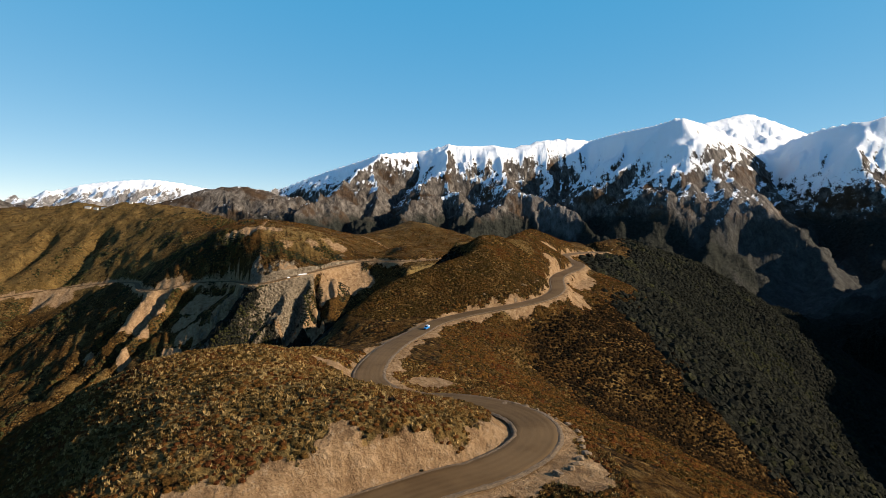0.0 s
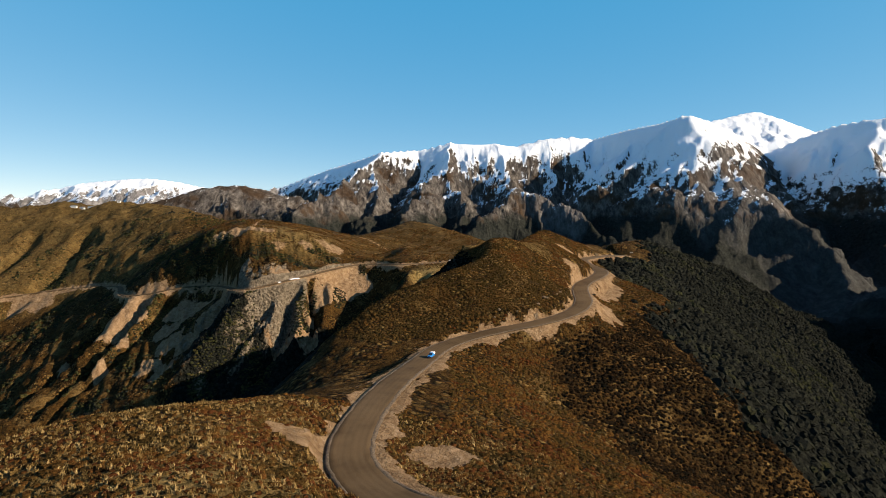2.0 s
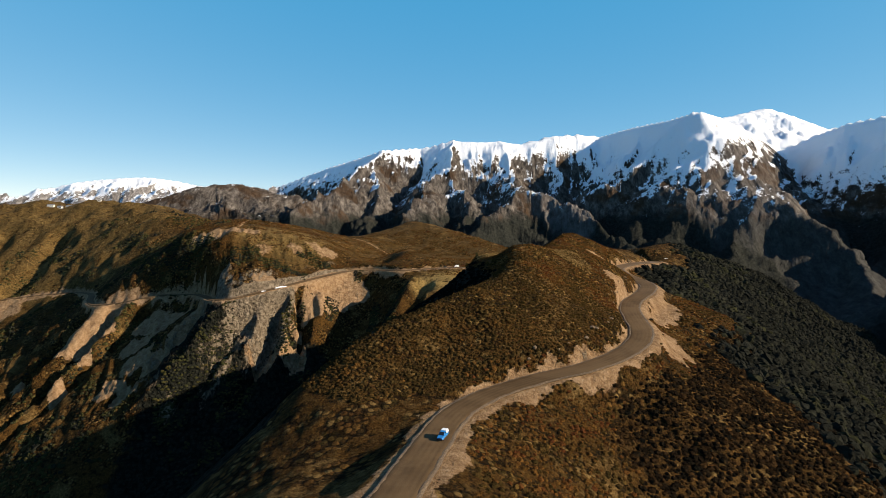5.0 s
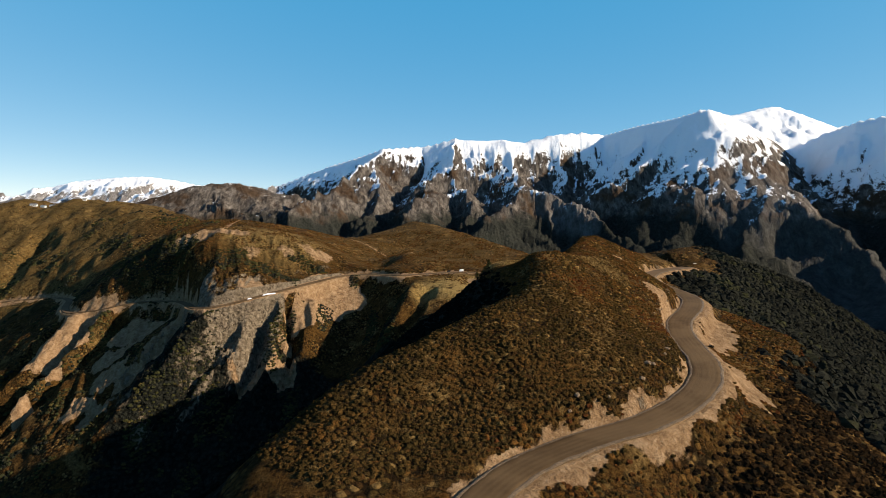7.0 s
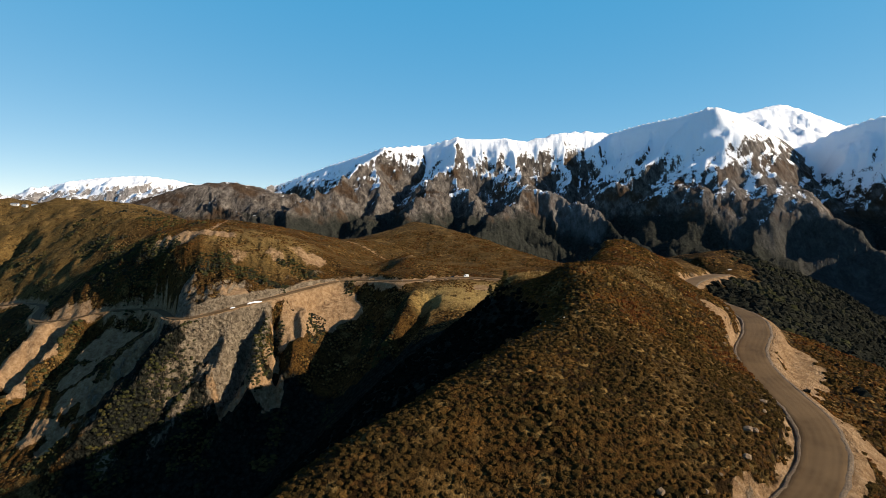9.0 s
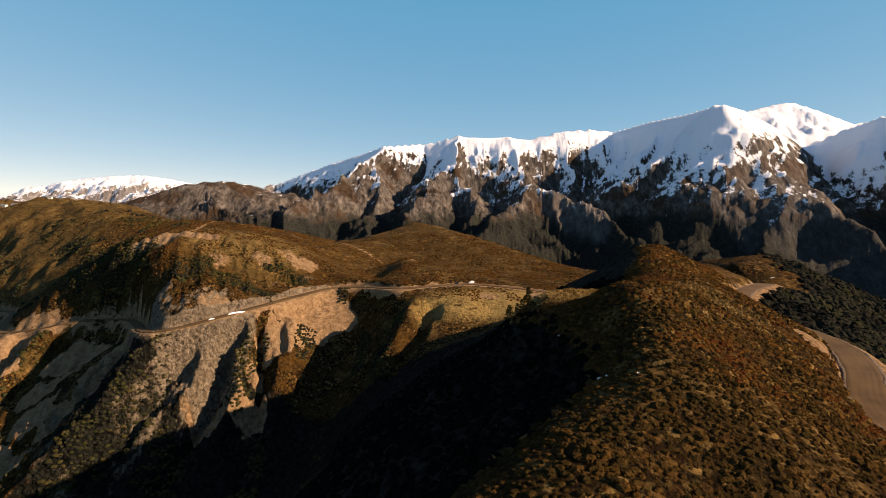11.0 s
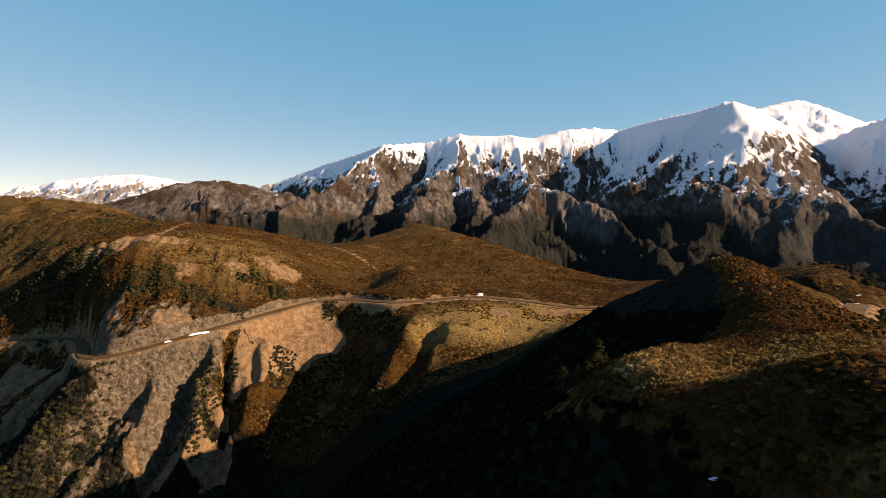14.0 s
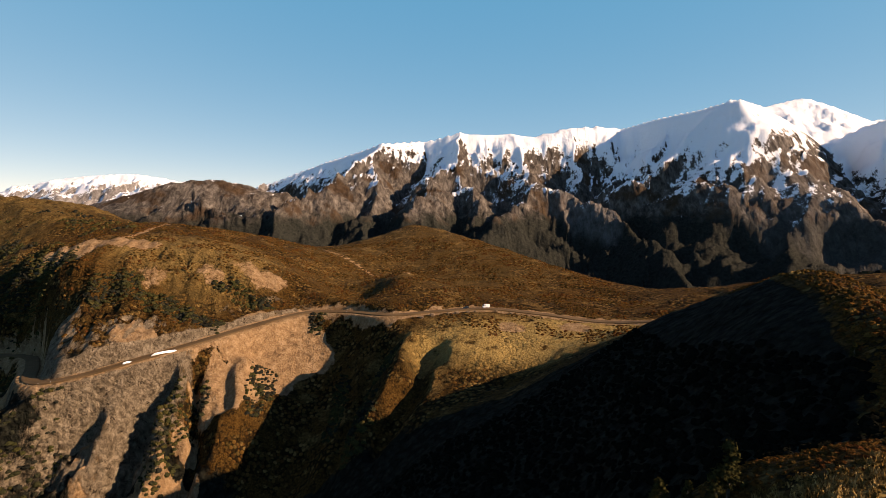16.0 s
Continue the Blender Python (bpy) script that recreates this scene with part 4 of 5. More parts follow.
def open_ground(limit):
    return lambda x, y, z, dr, up, rng: (dr > 6.6) & (on_flank(x, y) < 2 + 2 * rng.uniform(size=len(x))) & (bare_at(x, y, dr, up) < 0.45 + 0.3 * rng.uniform(size=len(x))) & (right_forest(x, y) + 24 * fbm(x / 30, y / 30, 27, 3) < 4) & limit(x, y, z)


cover("shrubs", (-150, 34, 66, 222), 1.4, SMALL, (0.55, 1.2), 1, open_ground(lambda x, y, z: z > 325), lambda x, y, r: patchy(x, y, r, -0.08, 0.80, 3), SCRUB_MAT, "low rust, olive and straw scrub over the near hilltop")
cover("tussock", (-120, 34, 66, 215), 1.6, GRASS, (0.65, 1.05), 2, open_ground(lambda x, y, z: z > 335), lambda x, y, r: np.clip(0.92 + 0.06 * r.normal(size=len(x)), 0.8, 1), SCRUB_MAT, "pale straw-coloured grass tussocks between the scrub")
cover("shrubs", (-75, 118, 325, 480), 1.35, SMALL, (0.6, 1.45), 3, open_ground(lambda x, y, z: z > 338), lambda x, y, r: np.where(y > 424 + 8 * fbm(x / 12, y / 12, 43, 2), patchy(x, y, r, 0.0, 0.92, 5), patchy(x, y, r, 0.34, 0.62, 5)), SCRUB_MAT, "dense brown and olive scrub over the ridge")
def golden(x, y):
    """The tussocky brow of the knoll."""
    return (y - 486 + 0.5 * (x - 20) > 0) & (y < 514 + 5 * fbm(x / 9, y / 9, 45, 2)) & (x > 11)


cover("shrubs", (-12, 66, 476, 560), 0.98, SMALL, (0.36, 0.85), 12, open_ground(lambda x, y, z: z > 362), lambda x, y, r: np.where(golden(x, y), patchy(x, y, r, 0.66, 1.05, 6), patchy(x, y, r, 0.0, 0.7, 6)), SCRUB_MAT, "fine golden brown scrub and tussock on the sunny knoll")
cover("shrubs", (-20, 150, 480, 680), 1.7, TINY, (0.6, 1.3), 4, open_ground(lambda x, y, z: (z > 350) & ((x > 66) | (y > 560))), lambda x, y, r: patchy(x, y, r, 0.02, 0.95, 6), SCRUB_MAT, "golden brown scrub along the ridge crest")
cover("tussock", (-5, 75, 440, 560), 0.95, GRASS, (0.5, 0.95), 5, open_ground(lambda x, y, z: (z > 366) & golden(x, y)), lambda x, y, r: np.clip(0.92 + 0.06 * r.normal(size=len(x)), 0.8, 1), SCRUB_MAT, "straw tussocks on the sunny crest")
def dark_slope(x, y, z):
    """The band of dark bush between the open slope and the forest."""
    return (right_forest(x, y) + 26 * fbm(x / 22, y / 22, 37, 3) > -92) & (y > 250) & (y < 470) & (z < 333 + 7 * fbm(x / 15, y / 15, 39, 2))


cover("shrubs", (0, 240, 60, 520), 2.0, SMALL, (0.9, 1.6), 6, open_ground(lambda x, y, z: (z < 345) & ~dark_slope(x, y, z)), lambda x, y, r: patchy(x, y, r, 0.02, 0.80, 8), SCRUB_MAT, "rust and brown scrub on the slope below the road")
cover("bushes", (0, 200, 245, 480), 1.9, SMALL, (1.2, 2.2), 16, open_ground(lambda x, y, z: dark_slope(x, y, z)), lambda x, y, r: np.clip(0.45 + 0.55 * fbm(x / 14, y / 14, 41, 3) + 0.2 * r.normal(size=len(x)), 0, 1), DARK_SCRUB_MAT, "dark red-brown bush on the slope above the forest")
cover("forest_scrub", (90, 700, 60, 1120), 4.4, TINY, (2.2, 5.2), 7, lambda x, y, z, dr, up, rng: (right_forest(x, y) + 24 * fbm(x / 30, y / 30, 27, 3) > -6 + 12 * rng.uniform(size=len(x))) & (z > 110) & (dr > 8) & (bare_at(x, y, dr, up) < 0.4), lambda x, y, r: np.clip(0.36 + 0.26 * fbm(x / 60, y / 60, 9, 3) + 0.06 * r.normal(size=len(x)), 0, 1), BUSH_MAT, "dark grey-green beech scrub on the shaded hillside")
# the near-black tint paints the flank's shade onto these bushes
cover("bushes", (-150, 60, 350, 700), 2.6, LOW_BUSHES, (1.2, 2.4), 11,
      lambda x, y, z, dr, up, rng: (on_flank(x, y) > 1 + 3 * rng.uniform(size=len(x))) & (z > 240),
      lambda x, y, r: np.clip(0.02 + 0.05 * r.normal(size=len(x)), 0, 1), BUSH_MAT, "bush on the ridge flank, tinted near black for its shade")
BUSH_STANDS = [(-236, 748, 7, 10), (-240, 730, 9, 12), (-141, 809, 7, 21), (-205, 836, 30, 9), (-172, 874, 20, 8), (-250, 838, 14, 14), (-179, 764, 8, 25), (-170, 786, 4, 14), (-234, 744, 6, 12), (-252, 716, 12, 22), (-222, 712, 9, 14), (-268, 690, 14, 24),
               (-330, 868, 30, 26), (-372, 905, 34, 26), (-60, 800, 9, 16), (-70, 758, 8, 22), (-118, 868, 6, 9), (-90, 800, 6, 26)]


def in_stands(x, y):
    best = np.full(x.shape, 9.0)
    for cx, cy, rx, ry in BUSH_STANDS:
        best = np.minimum(best, np.hypot((x - cx) / rx, (y - cy) / ry))
    return best + 0.5 * fbm(x / 11, y / 11, 13, 3)


cover("bushes", (-420, -30, 640, 940), 2.1, BUSHES, (1.3, 2.7), 8,
      lambda x, y, z, dr, up, rng: (dr > 6) & ((in_stands(x, y) < 1.08) | ((fbm(x / 24, y / 24, 29, 3) > 0.22) & (z < 296) & ((x < -232) | (z < 235)) & (bare_at(x, y, dr, up) < 0.4))),
      lambda x, y, r: np.clip(0.60 + 0.4 * fbm(x / 30, y / 30, 15, 3) + 0.15 * r.normal(size=len(x)), 0, 1), BUSH_MAT, "dark green bushes clinging to the rocky gully side")
cover("bushes", (-800, -340, 560, 1180), 4.2, LOW_BUSHES, (1.7, 3.6), 9,
      lambda x, y, z, dr, up, rng: (dr > 9) & (z > 130) & (bare_at(x, y, dr, up) < 0.4) & (fbm(x / 60, y / 60, 19, 4) > 0.17 + 0.05 * rng.normal(size=len(x))),
      lambda x, y, r: np.clip(0.66 + 0.4 * fbm(x / 50, y / 50, 21, 3) + 0.15 * r.normal(size=len(x)), 0, 1), BUSH_MAT, "dark bush on the far side of the valley")
cover("shrubs", (-420, 130, 780, 1160), 2.9, TINY, (0.8, 1.7), 10,
      lambda x, y, z, dr, up, rng: (dr > 8) & (z > 322) & (bare_at(x, y, dr, up) < 0.4) & (fbm(x / 30, y / 30, 23, 3) > -0.08),
      lambda x, y, r: patchy(x, y, r, 0.0, 0.8, 25), SCRUB_MAT, "brown scrub on the far plateau and hill")


# ---- things ----
def plain(name, colour, rough=0.5, metal=0.0, wear=0.12, scale=4.0):
    m, nt, bsdf = material(name)
    n = noise_node(nt, scale, 5, 0.6)
    lo = tuple(c * (1 - wear) for c in colour)
    hi = tuple(min(1, c * (1 + wear)) for c in colour)
    nt.links.new(ramp(nt, n, [(0.35, lo), (0.65, hi)]), bsdf.inputs["Base Color"])
    bsdf.inputs["Roughness"].default_value = rough
    bsdf.inputs["Metallic"].default_value = metal
    return m


BLUE_PAINT = plain("blue_car_paint", (0.02, 0.16, 0.42), 0.25)
WHITE_PAINT = plain("white_paint", (0.72, 0.73, 0.74), 0.35)
DARK_PAINT = plain("dark_car_paint", (0.02, 0.022, 0.028), 0.25)
RUBBER = plain("tyre_rubber", (0.012, 0.012, 0.012), 0.85)
STEEL = plain("steel", (0.45, 0.45, 0.46), 0.3, 1.0)
GLASS = plain("dark_window_glass", (0.015, 0.02, 0.025), 0.05)
LAMP_GLASS = plain("headlight_glass", (0.7, 0.7, 0.68), 0.1)
RED_GLASS = plain("tail_light_plastic", (0.35, 0.01, 0.01), 0.2)
SNOW_MAT = plain("old_snow", (0.74, 0.76, 0.80), 0.7, wear=0.06, scale=1.2)
ROOF_MAT = plain("grey_iron_roof", (0.16, 0.17, 0.18), 0.5, wear=0.2)
WALL_MAT = plain("pale_board_wall", (0.55, 0.53, 0.48), 0.7, wear=0.15)
ROCK_MAT = plain("weathered_rock", (0.135, 0.090, 0.050), 0.95, wear=0.5, scale=1.6)
POST_MAT = plain("weathered_post", (0.20, 0.17, 0.13), 0.85, wear=0.3)


def part(name, bm, mat, parent=None, label=""):
    me = bpy.data.meshes.new(name)
    bm.to_mesh(me)
    bm.free()
    me.materials.append(mat)
    ob = new(name, me)
    ob.parent = parent
    if label:
        tagged(ob, label)
    return ob


def boxes(*specs, bevel=0.0):
    """A bmesh of boxes: (centre, size)."""
    bm = bmesh.new()
    for c, s in specs:
        bmesh.ops.create_cube(bm, size=1, matrix=Matrix.Translation(c) @ Matrix.Diagonal((*s, 1)))
    if bevel:
        bmesh.ops.bevel(bm, geom=bm.edges[:], offset=bevel, segments=2, affect='EDGES')
    return bm


def hull_loft(sections, bevel=0.04):
    """A closed body from cross sections along x: (x, half width low, half width high, z low, z high)."""
    bm = bmesh.new()
    rings = []
    for x, wl, wh, zl, zh in sections:
        zm = zl + 0.45 * (zh - zl)
        wm = max(wl, wh)
        rings.append([bm.verts.new((x, a, b)) for a, b in ((-wl, zl), (-wm, zm), (-wh, zh), (wh, zh), (wm, zm), (wl, zl))])
    for a, b in zip(rings[:-1], rings[1:]):
        for i in range(6):
            j = (i + 1) % 6
            bm.faces.new((a[i], a[j], b[j], b[i]))
    bm.faces.new(rings[0])
    bm.faces.new(rings[-1][::-1])
    bmesh.ops.recalc_face_normals(bm, faces=bm.faces[:])
    if bevel:
        bmesh.ops.bevel(bm, geom=bm.edges[:], offset=bevel, segments=2, affect='EDGES', clamp_overlap=True)
    return bm


def ring(radius, width, inner, segments=20):
    """A tyre-like ring round the y axis."""
    bm = bmesh.new()
    prof = [(inner, -width / 2), (radius * 0.93, -width / 2), (radius, -width * 0.3), (radius, width * 0.3), (radius * 0.93, width / 2), (inner, width / 2)]
    rows = []
    for k in range(segments):
        a = 2 * math.pi * k / segments
        rows.append([bm.verts.new((r * math.cos(a), w, r * math.sin(a))) for r, w in prof])
    for k in range(segments):
        p, q = rows[k], rows[(k + 1) % segments]
        for i in range(len(prof)):
            j = (i + 1) % len(prof)
            bm.faces.new((p[i], q[i], q[j], p[j]))
    bmesh.ops.recalc_face_normals(bm, faces=bm.faces[:])
    return bm


def disc(radius, depth, m):
    bm = bmesh.new()
    bmesh.ops.create_cone(bm, cap_ends=True, segments=18, radius1=radius, radius2=radius * 0.85, depth=depth, matrix=m)
    return bm


def wheels(car, axles, half, r):
    for x in axles:
        for side in (-1, 1):
            w = part("wheel", boxes(((0, 0, 0), (0.12, 0.1, 0.12))), STEEL, car)
            w.location = (x, side * half, r)
            part("tyre", ring(r, 0.22, r * 0.62), RUBBER, w)
            part("rim", disc(r * 0.62, 0.16, pose(0, 0, 0, 90 * side, 0, 0)), STEEL, w)


def stand(ob, x, y, heading, lift=0.0, slope=0.0, z=None):
    """Puts a thing on the ground, nose towards heading (degrees from +x, to the left)."""
    if z is None:
        z = float(ground(np.array([float(x)]), np.array([float(y)]))[0][0])
    ob.matrix_basis = Matrix.Translation((x, y, z + lift)) @ Euler((0, radians(slope), radians(heading))).to_matrix().to_4x4()


def pickup():
    car = tagged(new("pickup_truck"), "blue pickup truck with a white rear canopy on the gravel road", "pickup truck")
    part("body", hull_loft([(-2.55, 0.84, 0.80, 0.55, 1.02), (-2.4, 0.90, 0.86, 0.42, 1.06), (0.9, 0.93, 0.87, 0.40, 1.08), (1.2, 0.93, 0.84, 0.40, 1.10), (2.3, 0.90, 0.74, 0.42, 0.98), (2.62, 0.78, 0.66, 0.48, 0.86)]), BLUE_PAINT, car)
    cab = part("cab", hull_loft([(-0.75, 0.84, 0.66, 1.04, 1.74), (-0.6, 0.85, 0.68, 1.04, 1.80), (0.35, 0.85, 0.66, 1.04, 1.79), (1.15, 0.83, 0.80, 1.04, 1.12)]), BLUE_PAINT, car)
    part("windscreen", boxes(((0, 0, 0), (0.94, 1.30, 0.02))), GLASS, cab).matrix_basis = pose(0.79, 0, 1.46, 0, 41, 0)
    for side in (-1, 1):
        part("side_window", boxes(((-0.12, 0, 0), (1.05, 0.02, 0.42))), GLASS, cab).matrix_basis = pose(0, side * 0.80, 1.48, 14 * side, 0, 0)
        part("door_handle", boxes(((-0.4, side * 0.945, 0.93), (0.16, 0.03, 0.03))), STEEL, car)
        part("mirror", boxes(((0.75, side * 1.0, 1.16), (0.10, 0.16, 0.14)), bevel=0.02), DARK_PAINT, car)
        part("headlight", boxes(((2.52, side * 0.60, 0.78), (0.14, 0.28, 0.15)), bevel=0.02), LAMP_GLASS, car)
        part("tail_light", boxes(((-2.56, side * 0.76, 0.86), (0.06, 0.12, 0.26))), RED_GLASS, car)
    part("canopy", hull_loft([(-2.5, 0.84, 0.74, 1.06, 1.78), (-2.35, 0.86, 0.76, 1.06, 1.86), (-0.85, 0.86, 0.76, 1.06, 1.86), (-0.78, 0.85, 0.74, 1.06, 1.80)]), WHITE_PAINT, car, "white fibreglass canopy")
    part("bumper", boxes(((2.64, 0, 0.50), (0.16, 1.6, 0.22)), bevel=0.03), DARK_PAINT, car)
    part("grille", boxes(((2.60, 0, 0.76), (0.08, 0.86, 0.18))), DARK_PAINT, car)
    wheels(car, (-1.55, 1.62), 0.80, 0.37)
    return car


def van():
    car = tagged(new("van"), "white high-roofed van parked beside the gravel road", "van")
    part("body", hull_loft([(-2.6, 0.92, 0.86, 0.40, 2.45), (-2.5, 0.97, 0.88, 0.36, 2.52), (1.2, 0.97, 0.86, 0.36, 2.50), (1.6, 0.97, 0.82, 0.36, 2.10), (2.2, 0.94, 0.78, 0.38, 1.30), (2.65, 0.86, 0.70, 0.42, 1.0)]), WHITE_PAINT, car)
    part("windscreen", boxes(((0, 0, 0), (0.95, 1.45, 0.03))), GLASS, car).matrix_basis = pose(1.93, 0, 1.72, 0, 53, 0)
    for side in (-1, 1):
        part("side_window", boxes(((1.1, side * 0.95, 1.72), (0.75, 0.03, 0.5))), GLASS, car)
        part("headlight", boxes(((2.52, side * 0.66, 0.85), (0.16, 0.26, 0.2)), bevel=0.02), LAMP_GLASS, car)
        part("tail_light", boxes(((-2.61, side * 0.82, 1.1), (0.05, 0.12, 0.4))), RED_GLASS, car)
    part("bumper", boxes(((2.66, 0, 0.5), (0.14, 1.7, 0.24)), bevel=0.03), DARK_PAINT, car)
    wheels(car, (-1.6, 1.75), 0.84, 0.35)
    return car


def hatchback():
    car = tagged(new("car"), "dark parked car beside the white van", "car")
    part("body", hull_loft([(-2.0, 0.78, 0.74, 0.42, 0.95), (-1.8, 0.85, 0.80, 0.34, 1.0), (1.0, 0.87, 0.80, 0.32, 0.96), (1.75, 0.84, 0.70, 0.34, 0.84), (2.05, 0.74, 0.60, 0.40, 0.70)]), DARK_PAINT, car)
    cab = part("cab", hull_loft([(-1.9, 0.74, 0.60, 0.94, 1.0), (-1.5, 0.76, 0.60, 0.94, 1.42), (0.2, 0.76, 0.60, 0.94, 1.45), (1.05, 0.76, 0.70, 0.92, 0.98)]), GLASS, car)
    part("roof", boxes(((-0.65, 0, 1.45), (1.6, 1.14, 0.05)), bevel=0.02), DARK_PAINT, cab)
    for side in (-1, 1):
        part("headlight", boxes(((1.92, side * 0.56, 0.66), (0.14, 0.26, 0.14)), bevel=0.02), LAMP_GLASS, car)
        part("tail_light", boxes(((-2.0, side * 0.68, 0.82), (0.06, 0.14, 0.16))), RED_GLASS, car)
    wheels(car, (-1.25, 1.3), 0.76, 0.32)
    return car


truck = pickup()
stand(truck, -8.6, 300.0, 251, z=338.35)
stand(van(), 5.5, 866.5, 195, z=329.15)
stand(hatchback(), -9.0, 864.0, 190, z=328.9)


def hut(w, d, h):
    top = tagged(new("hut"), "small pale hut with a grey iron roof on the hilltop", "hut", "huts on the hilltop")
    part("wall", boxes(((0, 0, h / 2 - 0.5), (w, d, h + 1.0))), WALL_MAT, top)
    bm = bmesh.new()
    rise = 0.32 * d
    v = [bm.verts.new(c) for c in ((-w / 2 - 0.4, -d / 2 - 0.4, h - 0.1), (w / 2 + 0.4, -d / 2 - 0.4, h - 0.1), (w / 2 + 0.4, d / 2 + 0.4, h - 0.1), (-w / 2 - 0.4, d / 2 + 0.4, h - 0.1), (-w / 2 - 0.4, 0, h + rise), (w / 2 + 0.4, 0, h + rise))]
    for f in ((0, 1, 5, 4), (2, 3, 4, 5), (0, 4, 3), (1, 2, 5), (0, 3, 2, 1)):
        bm.faces.new([v[i] for i in f])
    part("roof", bm, ROOF_MAT, top)
    part("door", boxes(((-0.2 * w, -d / 2 - 0.03, 1.0), (0.95, 0.08, 2.0))), POST_MAT, top)
    for k in (0.08, 0.32):
        part("window", boxes(((k * w, -d / 2 - 0.03, 1.5), (1.1, 0.08, 0.9))), GLASS, top)
    return top


for x, y, w, d, h, a in [(-801, 1306, 12, 6, 3.2, 8), (-784, 1308, 9, 6, 3.4, -4), (-766, 1309, 11, 6, 3.0, 3), (-707, 1313, 6, 5, 3.0, 10)]:
    stand(hut(w, d, h), x, y, a)


def lump(seed, rx, ry, rz, rough=0.22, detail=2):
    """An uneven boulder or drift, its foot a little below z = 0."""
    bm = bmesh.new()
    bmesh.ops.create_icosphere(bm, subdivisions=detail, radius=1)
    for v in bm.verts:
        n = noise.noise(v.co * 1.3 + Vector((seed * 7.1, seed * 3.3, 1))) + 0.5 * noise.noise(v.co * 3.1 + Vector((seed, 5, seed * 2)))
        v.co *= 1 + rough * n
        v.co = Vector((v.co.x * rx, v.co.y * ry, v.co.z * rz + 0.25 * rz))
    return bm


def boulder(x, y, size, seed, label="pale angular boulder at the road's edge", group="boulders"):
    rng = random.Random(seed)
    ob = part("boulder", lump(seed, size * rng.uniform(0.8, 1.3), size * rng.uniform(0.7, 1.1), size * rng.uniform(0.5, 0.8), 0.45), ROCK_MAT)
    tagged(ob, label, "rock", group)
    stand(ob, x, y, rng.uniform(0, 360))


_rr = random.Random(11)
for i in range(16):                                     # round the outside of the hairpin
    a = radians(-62 + 9.5 * i)
    boulder(13 + (20.5 + _rr.uniform(-0.8, 1.4)) * math.cos(a) * 0.82, 122 + 24 * math.sin(a) * 0.92, _rr.uniform(0.5, 1.1), 20 + i, group="boulders round the hairpin")
for i, (x, y, s) in enumerate([(-40, 842, 1.6), (-33, 846, 2.0), (-22, 850, 1.3), (-16, 851, 1.8), (-8, 853, 1.7), (-3, 854, 1.2), (12, 856, 1.4), (22, 850, 1.2)]):
    boulder(x, y, s, 60 + i, "grey boulder and spoil heap along the lay-by", "spoil heaps on the lay-by")
for i in range(22):                                     # outcrops in the cutting
    t = i / 21
    k = np.array(spline([(24, 362, 0), (39, 371, 0), (55, 387, 0), (67, 402, 0), (74.5, 418, 0), (77, 434, 0), (81, 454, 0), (89, 475, 0), (104, 501, 0)], 4.0))
    c = k[int(t * (len(k) - 1))]
    boulder(c[0] + _rr.uniform(-2.5, 1.5), c[1] + _rr.uniform(-2, 2), _rr.uniform(0.45, 1.1), 90 + i, "jagged tan rock jutting from the road cutting", "rocks in the cutting")


def snow_patch(x, y, rx, ry, h, a, seed, label):
    ob = part("snow_patch", lump(seed, rx, ry, h, 0.3, 3), SNOW_MAT)
    tagged(ob, label, "snow", "old snow patches")
    stand(ob, x, y, a)


for i, (x, y, rx, ry, a) in enumerate([(14.5, 431, 0.55, 0.35, 20), (15.6, 430, 0.3, 0.2, 0), (14, 426.5, 0.3, 0.15, 60), (14, 468, 1.1, 0.35, 10), (19.5, 423, 0.4, 0.2, 30)]):
    snow_patch(x, y, rx, ry, 0.16, a, 200 + i, "small remnant of old snow in the shaded scrub")
for i, (x, y, rx, ry, a) in enumerate([(-193, 796, 8.5, 0.9, 38), (-210, 782.5, 2.6, 0.8, 38)]):
    snow_patch(x, y, rx, ry, 1.1, a, 220 + i, "bank of old snow along the outer edge of the bench road")
for i, (x, y, rx, ry, a) in enumerate([(205, 716, 4.0, 0.7, 20), (196, 722, 3.2, 0.5, 10), (213, 726, 2.6, 0.5, 30)]):
    snow_patch(x, y, rx, ry, 0.14, a, 230 + i, "thin sheet of snow on the shaded parking area")


def marker_post(x, y, h=1.3):
    ob = tagged(new("marker_post"), "thin weathered roadside marker post", "post", "roadside marker posts")
    bm = bmesh.new()
    bmesh.ops.create_cone(bm, cap_ends=True, segments=8, radius1=0.06, radius2=0.05, depth=h + 0.5, matrix=Matrix.Translation((0, 0, h / 2 - 0.25)))
    part("shaft", bm, POST_MAT, ob)
    part("cap", boxes(((0, 0, h), (0.13, 0.13, 0.14)), bevel=0.02), WHITE_PAINT, ob)
    stand(ob, x, y, 0)


for x, y in [(-246, 758.5), (-252, 759), (-240, 760), (-258, 763), (-96, 866), (-60, 843.5), (212, 706), (-129, 870)]:
    marker_post(x, y)


# ---- single trees and bushes ----
def leafy(name, shape, scale, mat, tint, parent=None, squash=1.0):
    me = bpy.data.meshes.new(name)
    q = (shape.reshape(-1, 3) * np.array([scale, scale, scale * squash])).tolist()
    me.from_pydata(q, [], [(i, i + 1, i + 2) for i in range(0, len(q), 3)])
    at = me.attributes.new("tint", 'FLOAT', 'POINT')
    at.data.foreach_set("value", np.full(len(q), tint, dtype=np.float32))
    me.materials.append(mat)
    ob = new(name, me)
    ob.parent = parent
    return ob


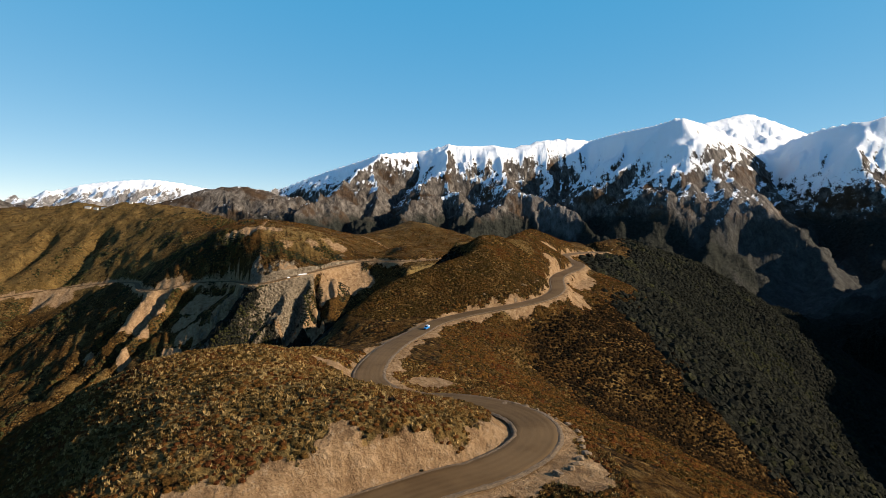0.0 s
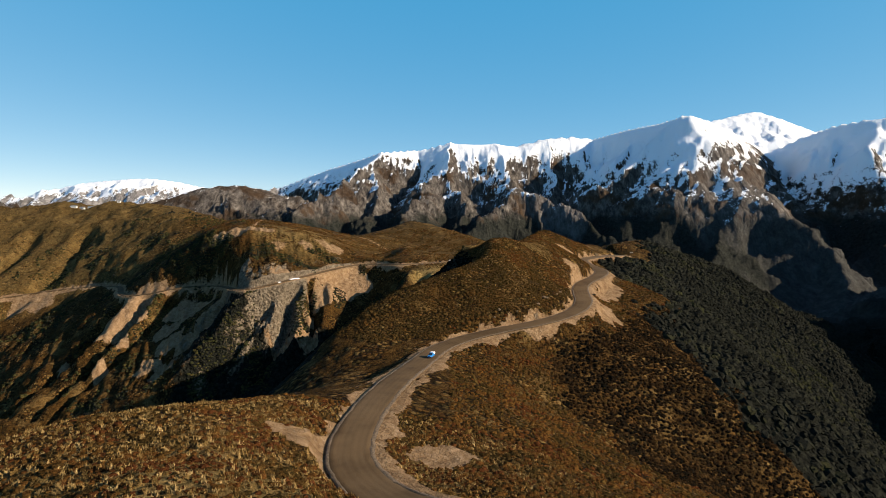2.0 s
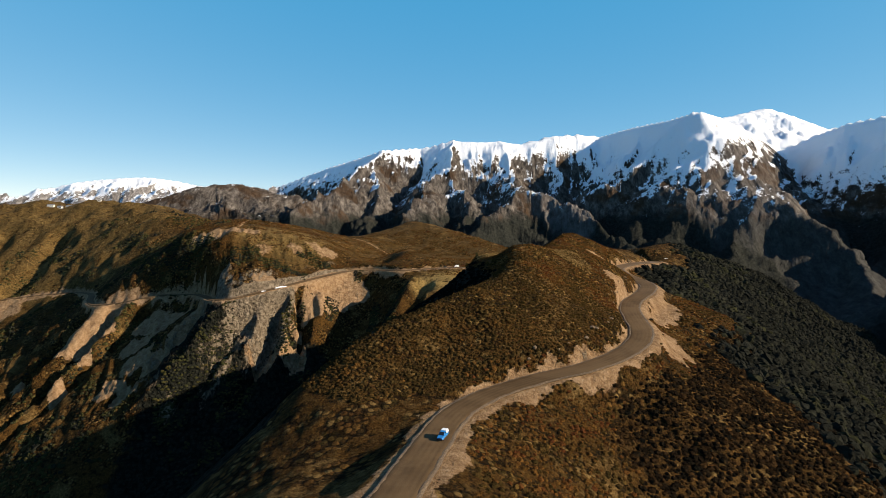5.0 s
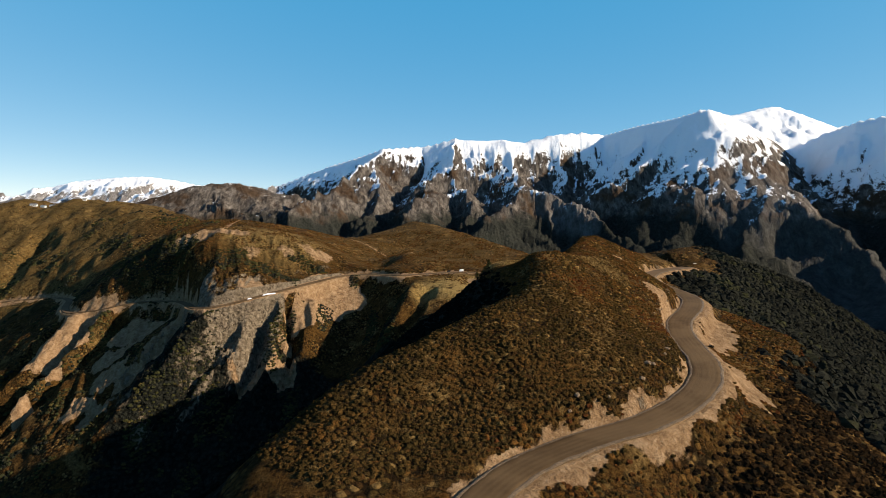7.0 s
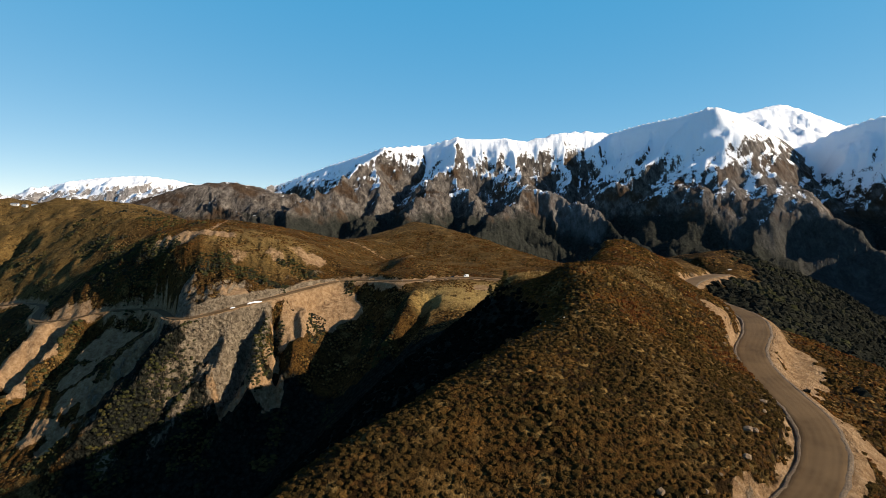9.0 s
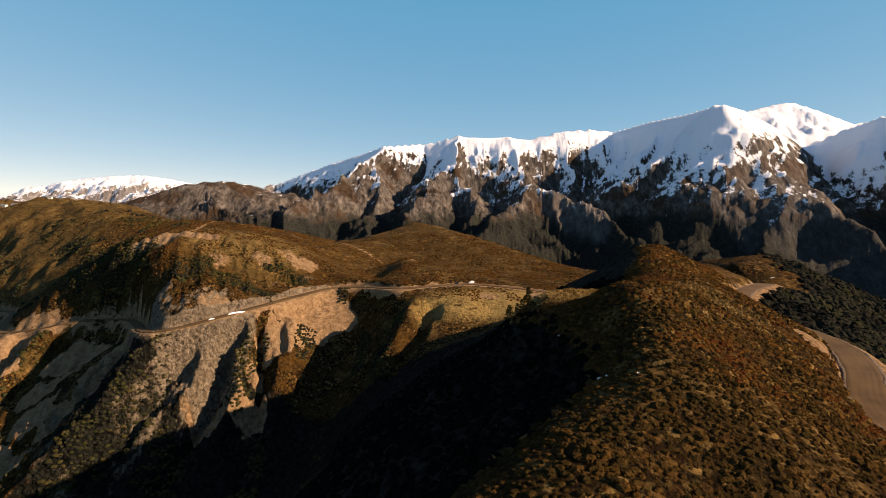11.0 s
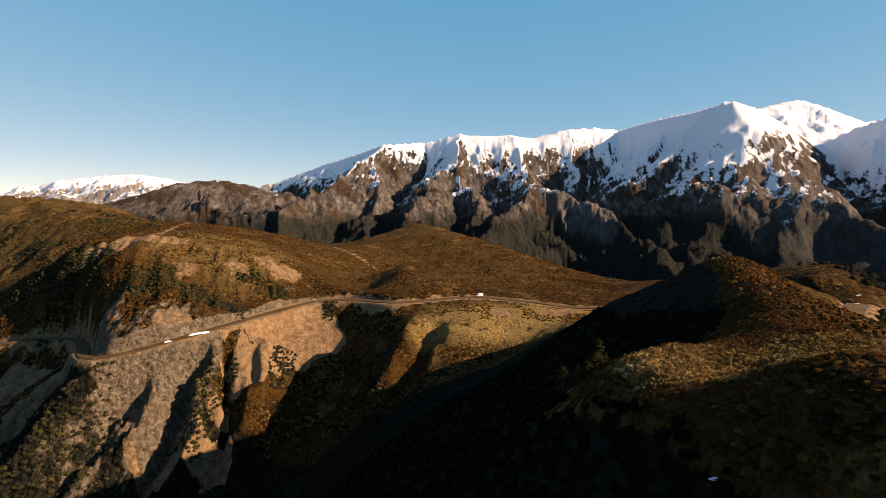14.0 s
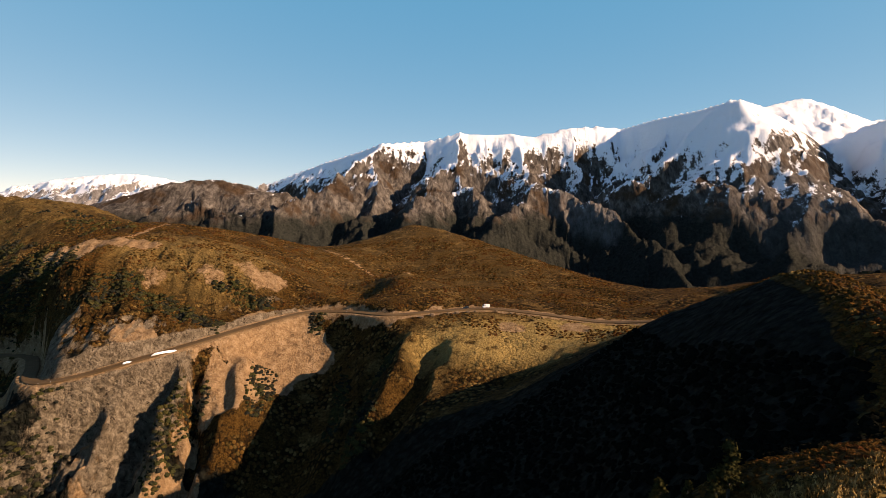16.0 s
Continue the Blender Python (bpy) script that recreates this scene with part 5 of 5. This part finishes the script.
def young_beech(x, y, h, seed):
    """A small upright tree: tapered trunk, short limbs, a narrow uneven crown of leaf sprays."""
    rng = np.random.default_rng(seed)
    top = tagged(new("tree"), "small dark green conical tree on the shaded crest", "tree", "young trees on the crest")
    bm = bmesh.new()
    bmesh.ops.create_cone(bm, cap_ends=True, segments=8, radius1=0.035 * h, radius2=0.008 * h, depth=h * 1.02, matrix=Matrix.Translation((0, 0, h * 0.46)))
    for k in range(9):
        a, zz = rng.uniform(0, 6.28), h * rng.uniform(0.15, 0.8)
        reach = 0.26 * h * (1 - zz / h) + 0.1
        m = Matrix.Translation((0, 0, zz)) @ Euler((0, radians(rng.uniform(55, 75)), a)).to_matrix().to_4x4() @ Matrix.Translation((0, 0, reach / 2))
        bmesh.ops.create_cone(bm, cap_ends=False, segments=5, radius1=0.012 * h, radius2=0.004 * h, depth=reach, matrix=m)
    part("trunk", bm, BARK_MAT, top)
    sprays = []
    for k in range(72):
        f = rng.uniform(0.08, 1.0)
        a = rng.uniform(0, 6.28)
        r = (1 - f) ** 0.8 * 0.34 * h * rng.uniform(0.35, 1.1)
        c = np.array([r * math.cos(a), r * math.sin(a), f * h])
        sprays.append(tuft(rng, 20, 0.36, 0.7) * (0.115 * h * rng.uniform(0.7, 1.3)) + c)
    leafy("crown", np.vstack(sprays), 1.0, BUSH_MAT, 0.75, top)
    stand(top, x, y, rng.uniform(0, 360))


for i, (x, y, h) in enumerate([(12, 518, 6.6), (9.5, 516, 4.2), (8.5, 521, 4.0), (6, 524, 6.0), (-8, 540, 2.6), (15, 523, 2.6), (60, 566, 3.2)]):
    young_beech(x, y, h, 300 + i)


def round_bush(x, y, r, seed, label, tint=0.3):
    rng = np.random.default_rng(seed)
    top = tagged(new("bush"), label, "bush", "lone bushes by the road")
    bm = bmesh.new()
    for k in range(5):
        m = Matrix.Translation((0, 0, 0.2 * r)) @ Euler((0, radians(rng.uniform(10, 50)), rng.uniform(0, 6.28))).to_matrix().to_4x4() @ Matrix.Translation((0, 0, 0.3 * r))
        bmesh.ops.create_cone(bm, cap_ends=False, segments=5, radius1=0.05 * r, radius2=0.02 * r, depth=0.9 * r, matrix=m)
    part("stems", bm, BARK_MAT, top)
    blobs = [tuft(rng, 60, 0.22, 0.9) * r * 0.75 + np.array([rng.uniform(-0.3, 0.3) * r, rng.uniform(-0.3, 0.3) * r, 0.1 * r]) for _ in range(4)]
    leafy("leaves", np.vstack(blobs), 1.0, BUSH_MAT, tint, top)
    stand(top, x, y, 0)


for i, (x, y, r) in enumerate([(94, 432, 1.7), (128, 470, 0.9), (134, 478, 1.1), (120, 455, 0.8), (112, 445, 0.7), (138, 466, 1.3), (-14, 100, 0.8), (-4, 103, 0.6), (-10, 112, 1.2)]):
    round_bush(x, y, r, 400 + i, "dark rounded bush on the bare bank by the road")
